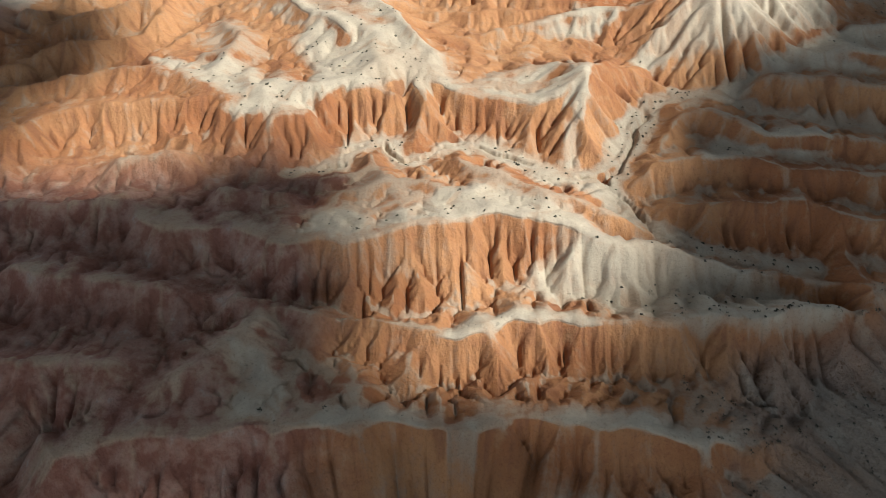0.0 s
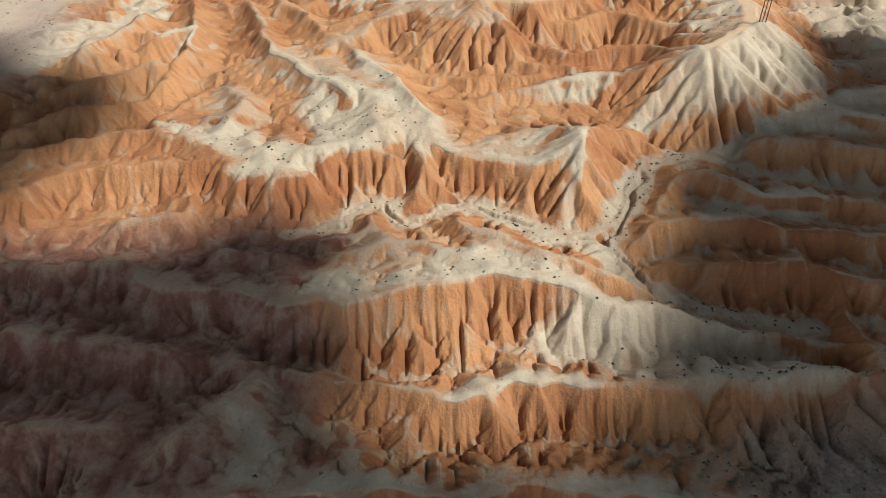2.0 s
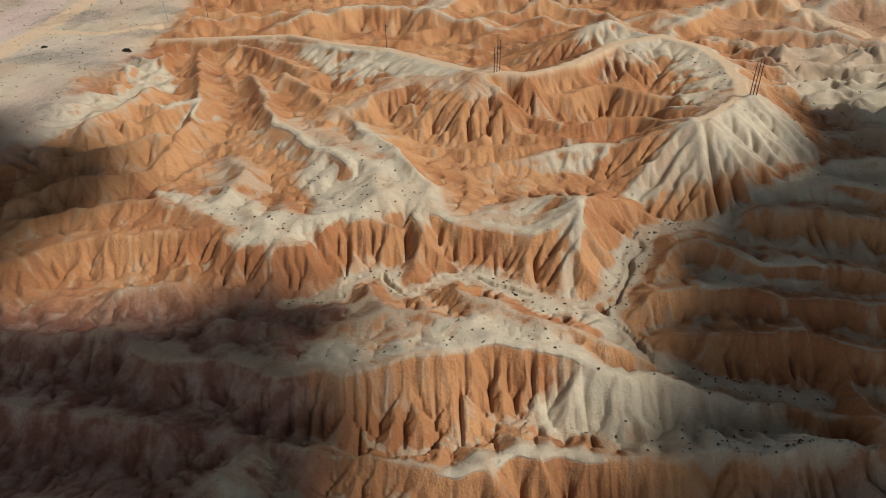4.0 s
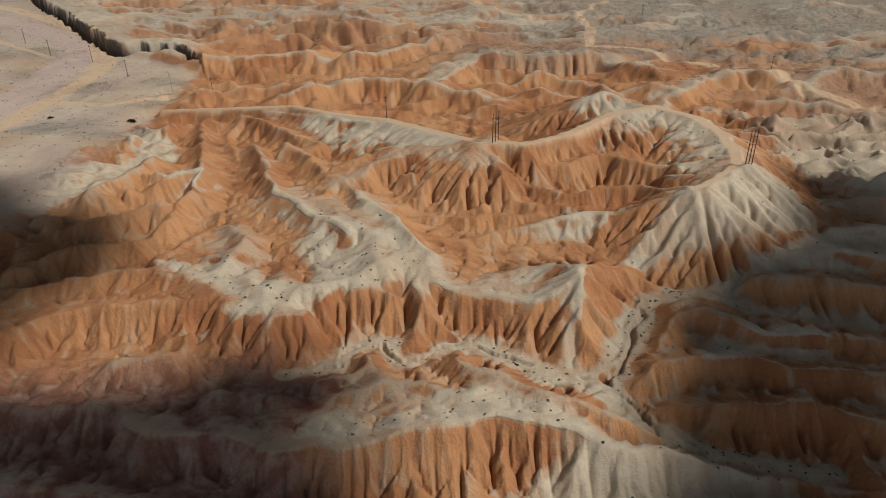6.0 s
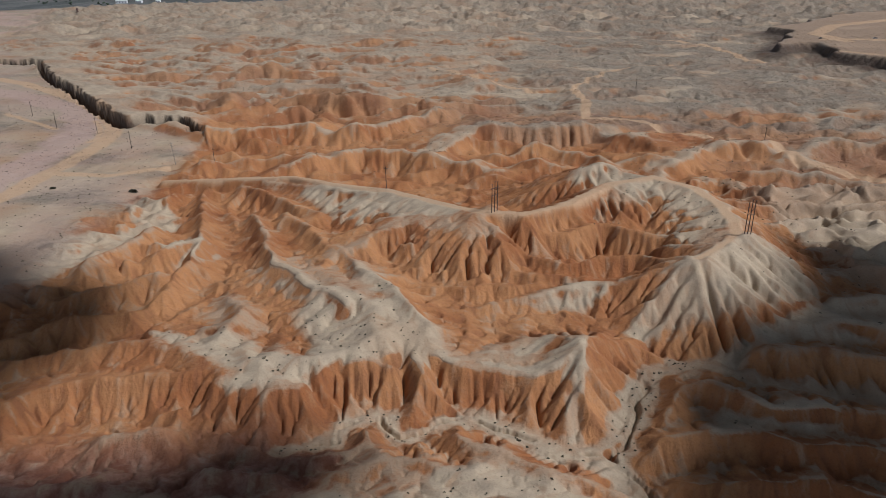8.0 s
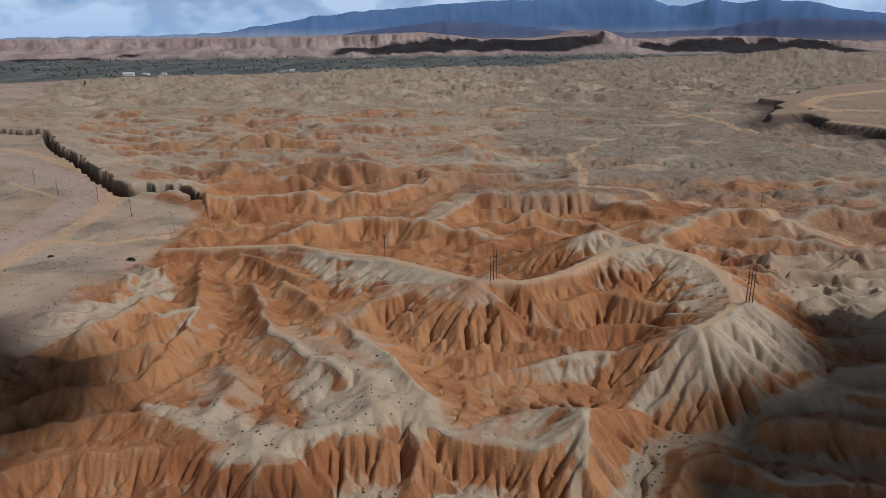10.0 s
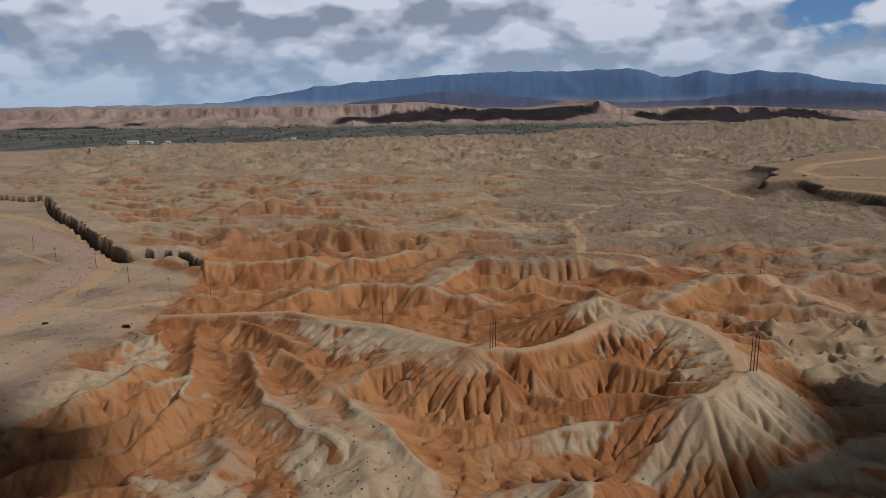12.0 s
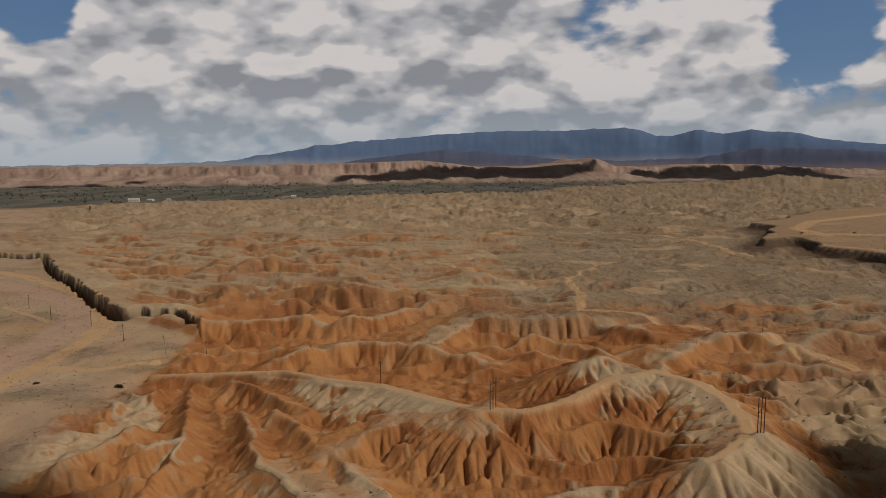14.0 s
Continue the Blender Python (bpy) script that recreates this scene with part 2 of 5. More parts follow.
# ---- the land: crests of the badland ridges (x, y, height) ----
CRESTS = [
    # scarps that face south, front to back
    ([(-60.6, 64.6, -1), (-43.4, 66.6, 0), (-29.3, 66.6, 1.5), (-19.2, 66.6, 2), (-5.1, 66.2, 2), (4, 65.1, 2), (17.2, 66.6, 2), (30.3, 65.6, 1), (44.4, 63.1, -2)], 0.85, 0.22, (0.3, 4)),
    ([(-16.2, 90.9, 2), (-6.1, 88.3, 2.2), (4, 84.8, 2.2), (14.1, 86.6, 3), (24.2, 87.5, 3), (31.3, 85.8, 3), (48.5, 85.8, 3), (64.7, 87.3, 3), (83.9, 90.9, 2), (111.1, 96.9, 2)], 0.78, 0.25, (-1.2, 2.5)),
    ([(-58.9, 113.7, 4.5), (-35.6, 109.2, 5.5), (-25.4, 106.1, 6.7), (-16.3, 105.6, 7.5), (-5.7, 106.3, 8.3), (3, 108.2, 8.5), (13.2, 110.7, 8.5), (23.4, 109.2, 8.1), (35.6, 104.4, 6.5), (48.8, 103.5, 4.5), (66, 101.5, 2), (81.2, 97.4, -0.5)], 0.76, 0.24, (0.4, 7)),
    ([(-125, 140, 3), (-101, 146, 6), (-92.6, 155.1, 6.4), (-76.2, 155.7, 8), (-62.8, 155.8, 8.4), (-48.4, 152.2, 9.4)], 0.74, 0.35, (-3, -1)),
    ([(-48.4, 149.1, 8.4), (-36, 146.5, 9.4), (-24.7, 146, 9.4), (-13.4, 153.2, 9.6), (-6.2, 154.3, 9.6), (7.2, 151.2, 9.4), (20.6, 150.1, 8.9), (27, 150.4, 8.9)], 0.72, 0.1, (0.2, 12)),
    # saddle behind the peak
    ([(41.2, 156.5, 14.2), (36, 162.6, 11.6), (28.8, 165.6, 9.8), (18.5, 164.5, 8.4)], 0.8, 0.5, (2, 4)),
    # pale upland and the ridges that run north from it
    ([(-16, 156, 10.4), (-11, 166, 11.8), (-13, 180, 12.6), (-24, 196, 12.4), (-40, 214, 11)], 0.26, 0.26, (11, 11)),
    ([(-10.3, 167.8, 11.6), (-1, 172, 11.4), (3, 163, 10.2)], 0.3, 0.34, (7, 7)),
    ([(-14.4, 183.2, 11.4), (-6.2, 187.3, 11), (-15.5, 206.9, 11.4), (-24.7, 228.5, 10.4), (-37.1, 246.9, 9.4)], 0.55, 0.45, (3, 4)),
    ([(-53.6, 170.7, 9.4), (-49.4, 185.2, 9.9), (-59.7, 201.4, 6.4)], 0.5, 0.5, (8, 8)),
    ([(-49.4, 154.3, 9.4), (-61.8, 167.6, 9.4), (-84.4, 172.7, 8.4), (-102.9, 170.6, 6.4)], 0.55, 0.3, (-1, 1)),
    ([(-42, 160, 10.2), (-30, 158, 10.6), (-20, 160, 10.8)], 0.2, 0.25, (8, 9)),
    # hill with the three poles and the ridge of the track
    ([(100, 207, 19.6), (90, 198, 19.8), (79, 188.6, 19.2)], 0.6, 0.5, (24, 12)),
    ([(100, 207, 20), (106, 222, 20), (107, 237, 20), (104, 252, 20.6), (92, 268, 21), (73, 262, 20)], 0.2, 0.5, (24, 9)),
    ([(73, 262, 20), (60, 247, 20), (53, 240, 20), (36, 230, 20), (21, 232.8, 20)], 0.95, 0.45, (-2, 4)),
    ([(21, 231, 20), (10, 244, 18.2), (-9, 267, 15.5)], 0.22, 0.42, (22, 6)),
    ([(-9, 267, 15.5), (-30, 281, 14), (-52, 300, 11.5), (-80, 318, 7.5)], 0.6, 0.42, (5, 6)),
    ([(-20, 219, 12.5), (-13, 228, 14.6), (-5, 231.5, 15.8), (4.6, 233.5, 16.6), (14, 232, 18.4), (22, 230, 19.6)], 0.9, 0.05, (-1, 10)),
    ([(68, 281, 21.5), (75, 283, 23), (80, 282, 22)], 0.45, 0.45, (10, 10)),
    ([(92, 268, 20.5), (78, 280, 19), (73, 290, 18), (80, 300, 17)], 0.5, 0.5, (6, 6)),
    # ridges east of the wash
    ([(58, 147, 4.5), (69, 147, 8), (79, 138, 8), (92, 137, 8), (104, 131, 7), (130, 128, 7)], 0.9, 0.45, (-0.8, 1.0)),
    ([(48, 129, 5), (63, 130, 7), (75, 127.5, 7), (93, 124, 6), (120, 118, 6)], 0.95, 0.45, (-3, -2)),
    ([(52, 119, 2.5), (65, 115.5, 5), (77, 116, 5), (93, 109.5, 4), (115, 106, 4)], 0.8, 0.4, (-3, -2)),
    ([(88, 160, 9), (102, 158, 9), (125, 150, 9)], 0.7, 0.4, (0.5, 4)),
    ([(96, 172, 9), (112, 172, 10), (130, 166, 10)], 0.7, 0.4, (1, 5)),
    ([(118, 184, 10), (140, 182, 11)], 0.6, 0.4, (2, 6)),
    # knobs beside the wash
    ([(-12, 135.5, 5.6), (-7, 135, 6)], 0.7, 0.8, (-1, -1)),
    ([(-16, 122, 6), (-9, 125, 7), (-1, 123.5, 7.2), (10, 119, 8)], 0.6, 0.5, (0.5, 3)),
    ([(7, 132, 6.5), (12, 128, 7), (18, 122.5, 7.5), (29, 117.5, 7.4), (38, 112.5, 6)], 0.6, 0.55, (0, 0.8)),
    ([(-70, 137, 5), (-58, 137.5, 6)], 0.7, 0.7, (-1, -1)),
    ([(-42, 122, 6.2), (-30, 121.5, 6)], 0.7, 0.7, (-1, -1)),
    ([(-90, 122, 4), (-72, 120, 5), (-60, 122, 4)], 0.6, 0.5, (0, 1)),
    ([(-20, 91, 3), (-26, 94, 3), (-34, 96, 2.5)], 0.6, 0.5, (1, 2)),
    ([(-32, 88, 2.5), (-38, 80, 2), (-46, 76, 1)], 0.5, 0.5, (6, 6)),
    ([(-80, 104, 3), (-66, 100, 3.4), (-50, 97, 3)], 0.7, 0.5, (0, 2)),
    ([(-90, 84, 2), (-70, 80, 3), (-56, 80, 2)], 0.7, 0.5, (1, 3)),
    # ridges of the western hollow
    ([(-90.6, 302.2, 10.4), (-77.9, 259.2, 11.4), (-74.3, 236.3, 11.7), (-72, 221.2, 11.7), (-70.7, 203.7, 11.4), (-75.9, 188.6, 11.4), (-85.7, 184.9, 10.9), (-101.3, 183.4, 9.4)], 0.75, 0.8, (-2.5, -1)),
    ([(-62.6, 264.6, 10.4), (-53.5, 233.8, 12.2), (-44.5, 210.8, 13), (-33.1, 195.3, 13.4), (-19.5, 181.2, 13.6)], 0.8, 0.7, (2.5, 3)),
    ([(-51.6, 264.2, 10.4), (-40.5, 245.6, 11.6), (-27.8, 220.2, 12.6), (-23.9, 216.4, 11.4)], 0.8, 0.8, (-1.5, -1.5)),
    ([(-26.3, 223.2, 11.4), (-17.7, 206.5, 13), (-10.3, 194.1, 13.6), (-3.6, 180.9, 13.6), (2.4, 172.5, 12.4)], 0.75, 0.75, (2.5, 2.5)),
    ([(-108.1, 219.9, 10.4), (-102.9, 230, 10.8), (-97.9, 240.2, 10.8), (-96.4, 251.5, 10.4)], 0.6, 0.6, (3, 4)),
    ([(-116.5, 283.8, 8.4), (-115.5, 284.6, 8.4)], 0.8, 0.8, (-2, -2)),
    ([(-106.2, 294.5, 8.9), (-103.3, 300.3, 8.9)], 0.8, 0.8, (-2, 1)),
    ([(-80.8, 297.3, 10.4), (-72.1, 300.1, 11.4), (-59.4, 285.5, 11.4), (-49.7, 276.8, 10.4), (-38.4, 260.3, 10.4)], 0.8, 0.7, (-1, 0.5)),
    ([(-87.7, 228.1, 10.4), (-84.1, 230.4, 11), (-77.9, 236.8, 11.4)], 0.7, 0.7, (3, 2)),
    ([(-81.8, 208.6, 10.4), (-91.6, 204.8, 9.8), (-103.3, 200.9, 8.9)], 0.7, 0.7, (-1, 2)),
    ([(-44.8, 255.4, 10.6), (-35.1, 239.8, 11), (-19.5, 233.9, 11.6)], 0.9, 0.7, (-1, 0)),
    # rows inside the eastern hollow
    ([(20, 221, 13.6), (33, 224.6, 14.2), (50, 225.5, 14.6), (60, 231, 15.4), (66, 232, 15.4), (72, 226.8, 15.2), (79, 222, 15), (92, 217, 16)], 0.95, 0.5, (-4, -1)),
    ([(-3.9, 223, 14.5), (7.8, 221.1, 14), (18.1, 217.2, 13), (28.4, 213.3, 13), (39.1, 209.4, 13), (45.4, 205.5, 12.6), (56.7, 208.4, 13.6), (68.4, 207.3, 14.6), (75.9, 197.5, 16.5)], 1.35, 0.9, (-4, -3)),
    ([(-2, 211.3, 10.2), (8.6, 208.3, 10.4), (18.8, 204.9, 10.4), (31.1, 204, 10.8), (40.5, 199.4, 11), (51.3, 200.4, 11.2)], 1.3, 0.9, (-4, -4)),
    ([(2, 199, 8.7), (13.9, 197, 9.1), (25.9, 198, 9.5), (35.8, 196.5, 9.7)], 1.3, 0.9, (-4, -4)),
    ([(14, 188, 7.4), (26, 189, 8.6), (34.4, 191, 9.6), (43, 193, 10.6), (50, 194, 11.2), (57.7, 192, 12.4), (67, 190.6, 15.4), (80, 191, 19.5)], 0.62, 0.7, (-1.5, 1)),
    ([(112, 267, 13), (147, 266.5, 9), (165, 266, 9)], 0.55, 0.4, (0, 3)),
    ([(116, 244, 13), (139.6, 242, 9), (157, 243, 9)], 0.55, 0.4, (0, 3)),
    ([(120, 222, 10), (133, 220.6, 8), (157, 219, 8)], 0.6, 0.4, (-1, 2)),
]


def floor_level(X, Y):
    """The valley floors between the ridges."""
    y = [-400, 40, 60, 80, 100, 130, 165, 190, 220, 260, 330, 420, 700, 5000]
    z = [-8, -8, -6.4, -4.2, -1.4, 1.2, 3.4, 4.4, 5.2, 5, 3, 1, 0, 0]
    b = np.interp(Y, y, z)
    b = b - 2.5 * smooth(X, 45, 75) * smooth(Y, 150, 90)
    return b + 4.0 * smooth(X, -90, -130) * smooth(Y, 170, 215) * smooth(Y, 330, 260)


WASH = [(-30.2, 134, 1.2), (-19.2, 137, 1.2), (-17.6, 143.1, 1.4), (-9.1, 144.7, 1.5), (-5, 137, 1.3), (2, 140.1, 1.4), (8.1, 144.1, 1.5), (17.1, 140.1, 1.4), (30.2, 131, 1), (41.3, 130, 0.8), (43.3, 121.9, 0.6), (50.4, 112.8, -0.4), (62.5, 106.8, -1.8), (78.6, 103.7, -2.8)]
HOLLOW = [(-84, 296, 4.6), (-70, 255, 4), (-64.5, 239, 3.6), (-65, 217, 3.4), (-69, 198, 3.2), (-79, 184, 3), (-96, 177, 2.8), (-118, 172, 2.6)]
WASH_NORTH = [(41, 129, 1.8), (50, 141, 2.6), (57, 156, 3.6), (66, 160, 4), (76, 158, 4.4), (88, 150, 4.6), (110, 146, 5)]
TRACK = [(-118, 330, 4), (-80, 318, 8), (-54, 308, 11.5), (-32, 288, 13.6), (-11, 274, 15.5), (8, 250, 18), (21, 233.5, 20), (36, 230.5, 20), (53, 240, 20), (73, 262, 20), (92, 267, 21), (103, 254, 20.6), (106, 238, 20), (104, 222, 20), (100, 209, 20)]
TRACK_PEAK = [(100, 209, 20), (90, 198, 20.2), (80, 190, 20)]


# ribbed hills: x, y, top, slope, reach, ribs, depth of the ribs
CONES = [(41.2, 156.5, 14.3, 0.5, 34, 9, 0.8), (49, 151, 9.4, 0.5, 16, 9, 0.5), (36.5, 144, 9.0, 0.48, 18, 7, 0.5), (81, 189.5, 20.6, 0.60, 42, 36, 0.42), (101, 206.5, 20.4, 0.55, 38, 36, 0.42), (92, 198.5, 20.4, 0.58, 34, 36, 0.4)]
# where pale silt covers the red clay, each as an outline (x, y)
PALE_BEDS = [
    # pale upland
    [(-35.2, 183.6), (-29.7, 190.2), (-23.5, 193.7), (-13.2, 185), (-2, 186.2), (4.8, 171.6), (7.9, 159.3), (12, 156.7), (2.1, 154.5), (-7.8, 159.5), (-14.7, 157.2), (-21.3, 153.1), (-30.6, 151), (-37, 149), (-46.3, 148), (-53.1, 147.7), (-46.9, 151.3), (-42.8, 154.6), (-43.5, 161.9), (-50.6, 167.9), (-62.2, 172.4), (-62.4, 178.7), (-46.1, 174.4), (-38.1, 163.6), (-30.3, 159), (-27, 167.1)],
    # ridge west of the upland
    [(-73.4, 180), (-62.3, 178.4), (-51, 169.4), (-43.5, 161.9), (-41.8, 153.3), (-46.6, 156.6), (-56.8, 163.9), (-66.3, 171.7)],
    # tops of the two ridges north of it
    [(-53.3, 224.5), (-48.2, 221.8), (-40.8, 209.9), (-30.7, 198.9), (-23.2, 190.7), (-20.9, 183.4), (-29.2, 186.6), (-38.5, 195.4), (-47.1, 205.9)],
    [(-23.1, 209), (-18, 211.8), (-10.5, 201.9), (-2, 185.9), (3.3, 172.7), (-3.5, 180.7), (-13.4, 190.2)],
    # peak
    [(13.5, 157.9), (21.8, 155.4), (30.3, 156), (36.5, 159.8), (43.1, 158.2), (48.1, 156.4), (42.1, 152.4), (38.5, 148.1), (35.9, 144.8), (32.4, 147.9), (26.6, 149.7), (18.7, 153.2)],
    # spur of the peak
    [(36.1, 148.8), (38.3, 146.2), (34.6, 135.1), (31.5, 126.1), (30.4, 130.1), (32.9, 139.5)],
    # strip behind the peak
    [(15.3, 162.6), (25.7, 163.5), (38.4, 168.2), (39.3, 165.5), (26.4, 158.6)],
    # long ridge top
    [(-26.3, 109.6), (-23.4, 115.8), (-17.1, 119.3), (-11.4, 112), (-3.3, 115), (3, 120.6), (13, 122), (24, 117.4), (30.9, 112.2), (37.8, 108.6), (47.8, 105.3), (57.9, 103), (70.3, 101.2), (57.1, 100.1), (32.1, 103.3), (27.2, 105.1), (22.2, 107.3), (11.7, 108.6), (1, 109.2), (-11.7, 108.2), (-17.9, 106.7)],
    # pale east face of the long ridge
    [(20.2, 101.5), (27.5, 106), (39.6, 109.7), (55.8, 106.2), (69.5, 98), (80.9, 90.3), (74.6, 85.7), (54.2, 85.2), (42.3, 85.9), (35.9, 88.5), (32, 95), (23.2, 92.4)],
    # pole hill
    [(55.5, 172.7), (62.5, 179.8), (70.3, 185.7), (82, 196.6), (104.5, 209.2), (113, 204.6), (116.7, 194.2), (115, 186.7), (101.5, 180), (87.6, 173.8), (76.9, 170.4), (69.8, 171.7), (61.4, 169.2)],
    # slope behind the pole hill
    [(72.2, 274.8), (106.5, 282.1), (113.6, 270.1), (110.5, 235.7), (105.2, 218.4), (89.4, 211.3), (71, 204.3), (83.4, 226), (88.6, 241.8), (73.9, 255.4)],
    # track ridge
    [(-48.5, 291), (-23.3, 296.8), (-4.1, 279.8), (13, 258.4), (22.4, 244.7), (11.7, 233.8), (0.1, 241.8), (-11.8, 241.3), (-24.5, 252.2), (-39.8, 276.8)],
    # wash
    [(42.4, 150.3), (53.6, 155.3), (56.9, 149.6), (51.4, 138.3), (45.6, 136.4), (43.7, 124.5), (45.5, 116.5), (45.3, 108.5), (37.6, 115.2), (36.2, 124), (26.1, 128.6), (14.7, 138.9), (9.1, 143.6), (14, 145.7), (27.2, 135.2), (37.3, 128.6), (42.4, 136.5)],
    # ridge east of the wash
    [(61.9, 132.7), (71, 142.7), (78, 140), (90.6, 141.3), (97, 138.2), (87.6, 130.4), (79.9, 132.9), (62.6, 127.9)],
    # western hillocks
    [(-124.4, 296.1), (-116.8, 305), (-102.2, 288.8), (-94.3, 271.7), (-99.5, 259.4), (-108.5, 267.4)],
    [(-138.5, 232.4), (-130.1, 247.4), (-113.9, 257.8), (-105.8, 270.8), (-99.4, 261.1), (-105.1, 247.7), (-98.6, 237.8), (-112, 227.7), (-122, 213.5), (-130.9, 203.8), (-141.2, 216.6)],
    [(-89.3, 237.7), (-84.4, 251.2), (-68.9, 234), (-72.8, 223.3), (-83.2, 227.2)],
    # knoll with the loop
    [(61.3, 275.4), (76.2, 292.7), (82.3, 275.7), (75.2, 265.5), (62.7, 263.3)],
    # low crest in the hollow
    [(28.2, 188.5), (47.3, 196.8), (57.9, 190.3), (46.4, 185)],
    # second ridge top
    [(2.6, 84), (4.4, 88.8), (14.9, 91.1), (25.3, 90.7), (29.9, 87.8), (32.3, 84.6), (24.3, 84.6), (18.4, 86.1), (12.2, 84), (6.1, 83)],
    # front ridge top
    [(-23.5, 67.5), (-18.4, 69.9), (-11.2, 72.4), (-1.9, 70.9), (3.5, 67.6), (12.6, 68.3), (21.9, 69), (35.8, 69.6), (50.3, 65.9), (50.6, 59.5), (30.3, 65.5), (21.3, 65.9), (3.4, 65.6), (-5.5, 66.8)],
    # grey patch
    [(-37.2, 86.3), (-28.7, 83.5), (-24.5, 74.5), (-24.9, 68.1), (-34.5, 69), (-32.4, 77)],
    # bush flats east
    [(109.7, 180.6), (122.2, 185.3), (143, 186), (128.7, 163.7), (114.6, 165.9), (102.5, 166.5), (87, 162.8), (76.4, 155.1), (74.1, 160.6), (92.5, 171.6)],
    # pale north-east
    [(133.5, 249.8), (153.5, 267.9), (190.5, 272.7), (166.5, 233.7), (137.6, 232.6)],
]
PALE_FACES = [
    [(36.1, 148.8), (38.3, 146.2), (34.6, 135.1), (31.5, 126.1), (30.4, 130.1), (32.9, 139.5)],
    [(20.2, 101.5), (27.5, 106), (39.6, 109.7), (55.8, 106.2), (69.5, 98), (80.9, 90.3), (74.6, 85.7), (54.2, 85.2), (42.3, 85.9), (35.9, 88.5), (32, 95), (23.2, 92.4)],
    [(55.5, 172.7), (62.5, 179.8), (70.3, 185.7), (82, 196.6), (104.5, 209.2), (113, 204.6), (116.7, 194.2), (115, 186.7), (101.5, 180), (87.6, 173.8), (76.9, 170.4), (69.8, 171.7), (61.4, 169.2)],
]


def shape_near(dx):
    """The ridges and washes before running water has worked on them."""
    xs, ys = np.arange(-135, 150, dx), np.arange(46, 322, dx)
    X, Y = np.meshgrid(xs, ys)
    H = floor_level(X, Y) + 0.7 * fbm(X / 16, Y / 16, 3, 5)
    H += 2.2 * (0.55 - ridged(X / 17 + 0.5 * perlin(X / 14, Y / 14, 73), Y / 13, 3, 74)) * smooth(X + 0.6 * (90 - Y), 75, 50)
    rough = smooth(X, -18, -40) * smooth(Y, 140, 120) + smooth(Y, 172, 184) * smooth(Y, 300, 270) * smooth(X, -112, -95) * smooth(X, 125, 105)
    H += rough * 3.0 * (0.5 - ridged(X / 15 + 0.4 * perlin(X / 9, Y / 9, 72), Y / 11, 2, 71, 0.5))
    west = smooth(X, -116, -100) * smooth(X, -14, -26) * smooth(Y, 176, 190) * smooth(Y, 308, 292)
    u, v = 0.9 * X + 0.43 * Y, 0.9 * Y - 0.43 * X
    H += west * 2.4 * (0.5 - ridged(u / 15 + 0.5 * perlin(X / 18, Y / 18, 87), v / 30, 2, 88, 0.45))
    basin = smooth(X, -4, 8) * smooth(X, 78, 64) * smooth(Y, 176, 186) * smooth(Y, 232, 222)
    H += basin * 2.4 * (ridged(X / 20 + 0.7 * perlin(X / 12, Y / 12, 78), Y / 9 + 0.5 * perlin(X / 15, Y / 15, 79), 2, 77, 0.45) - 0.45)
    east = smooth(X, 100, 116) * smooth(Y, 150, 175)
    H += east * 4.2 * (ridged(X / 30 + 0.6 * perlin(X / 16, Y / 16, 97), Y / 17 + 0.5 * perlin(X / 20, Y / 20, 98), 3, 96, 0.5) - 0.35)
    caps = np.zeros(X.shape)
    caps = np.maximum(caps, east * 1.6 * smooth(H - floor_level(X, Y), 0.3, 3.0) * smooth(fbm(X / 24, Y / 18, 2, 99), -0.1, 0.4))
    for i, (pts, front, back, pale) in enumerate(CRESTS):
        hump(X, Y, H, pts, front, back, caps, pale, crest=1.3, flute=1.3 if i < 5 else 1.2 if front > 0.78 else 0.8 if front > 0.7 else 0.25 if pale[0] >= 9 else 0.55, seed=10 + 7 * i)
    low = floor_level(X, Y) + 0.6
    for i in range(5):
        pts, front = CRESTS[i][0], CRESTS[i][1]
        x2, y2 = X + 2.2 * perlin(X / 11, Y / 11, 60 + 7 * i), Y + 2.2 * perlin(X / 11, Y / 11, 70 + 7 * i)
        d, side, z, run = along(x2, y2, pts)
        face = z - front * (np.sqrt(d * d + 1.7) - 1.3) + 1.04 * buttress(run, d, 10 + 7 * i)
        m = (side > 0.3) & (np.abs(side) > 0.92 * d) & (face > low)
        H = np.where(m, np.minimum(H, face), H)
        caps = np.where(m & (d > 2.2), caps * 0.25, caps)
    for x, y, z, slope, reach, ribs, depth in CONES:
        H = cone(X, Y, H, x, y, z, slope, reach, ribs, depth, int(x))
    caps = caps * 0.35
    blot = 1.1 * fbm(X / 7, Y / 7, 3, 15) + 0.7 * fbm(X / 2.2, Y / 2.2, 2, 17)
    for outline in PALE_BEDS:
        m = in_polygon(X, Y, outline) + blot
        caps = np.maximum(caps, smooth(m, -2.2, 2.0))
    for line, width in ((WASH, 1.6), (WASH_NORTH, 1.8)):
        d, _, z, _ = along(X + 1.5 * perlin(X / 6, Y / 6, 3), Y + 1.5 * perlin(X / 6, Y / 6, 4), line)
        H = np.minimum(H, z + 0.95 * np.maximum(d - width * 1.5, 0) + 0.1)
        caps = np.maximum(caps, 0.75 * smooth(d + 1.8 * perlin(X / 4, Y / 4, 6), width * 2.0, width * 0.8))
    d, _, z, _ = along(X + 2.5 * perlin(X / 8, Y / 8, 3), Y + 1.5 * perlin(X / 6, Y / 6, 4), HOLLOW)
    H = np.minimum(H, z + 0.72 * np.maximum(d - 0.6, 0))
    return xs, ys, X, Y, H, caps, rough


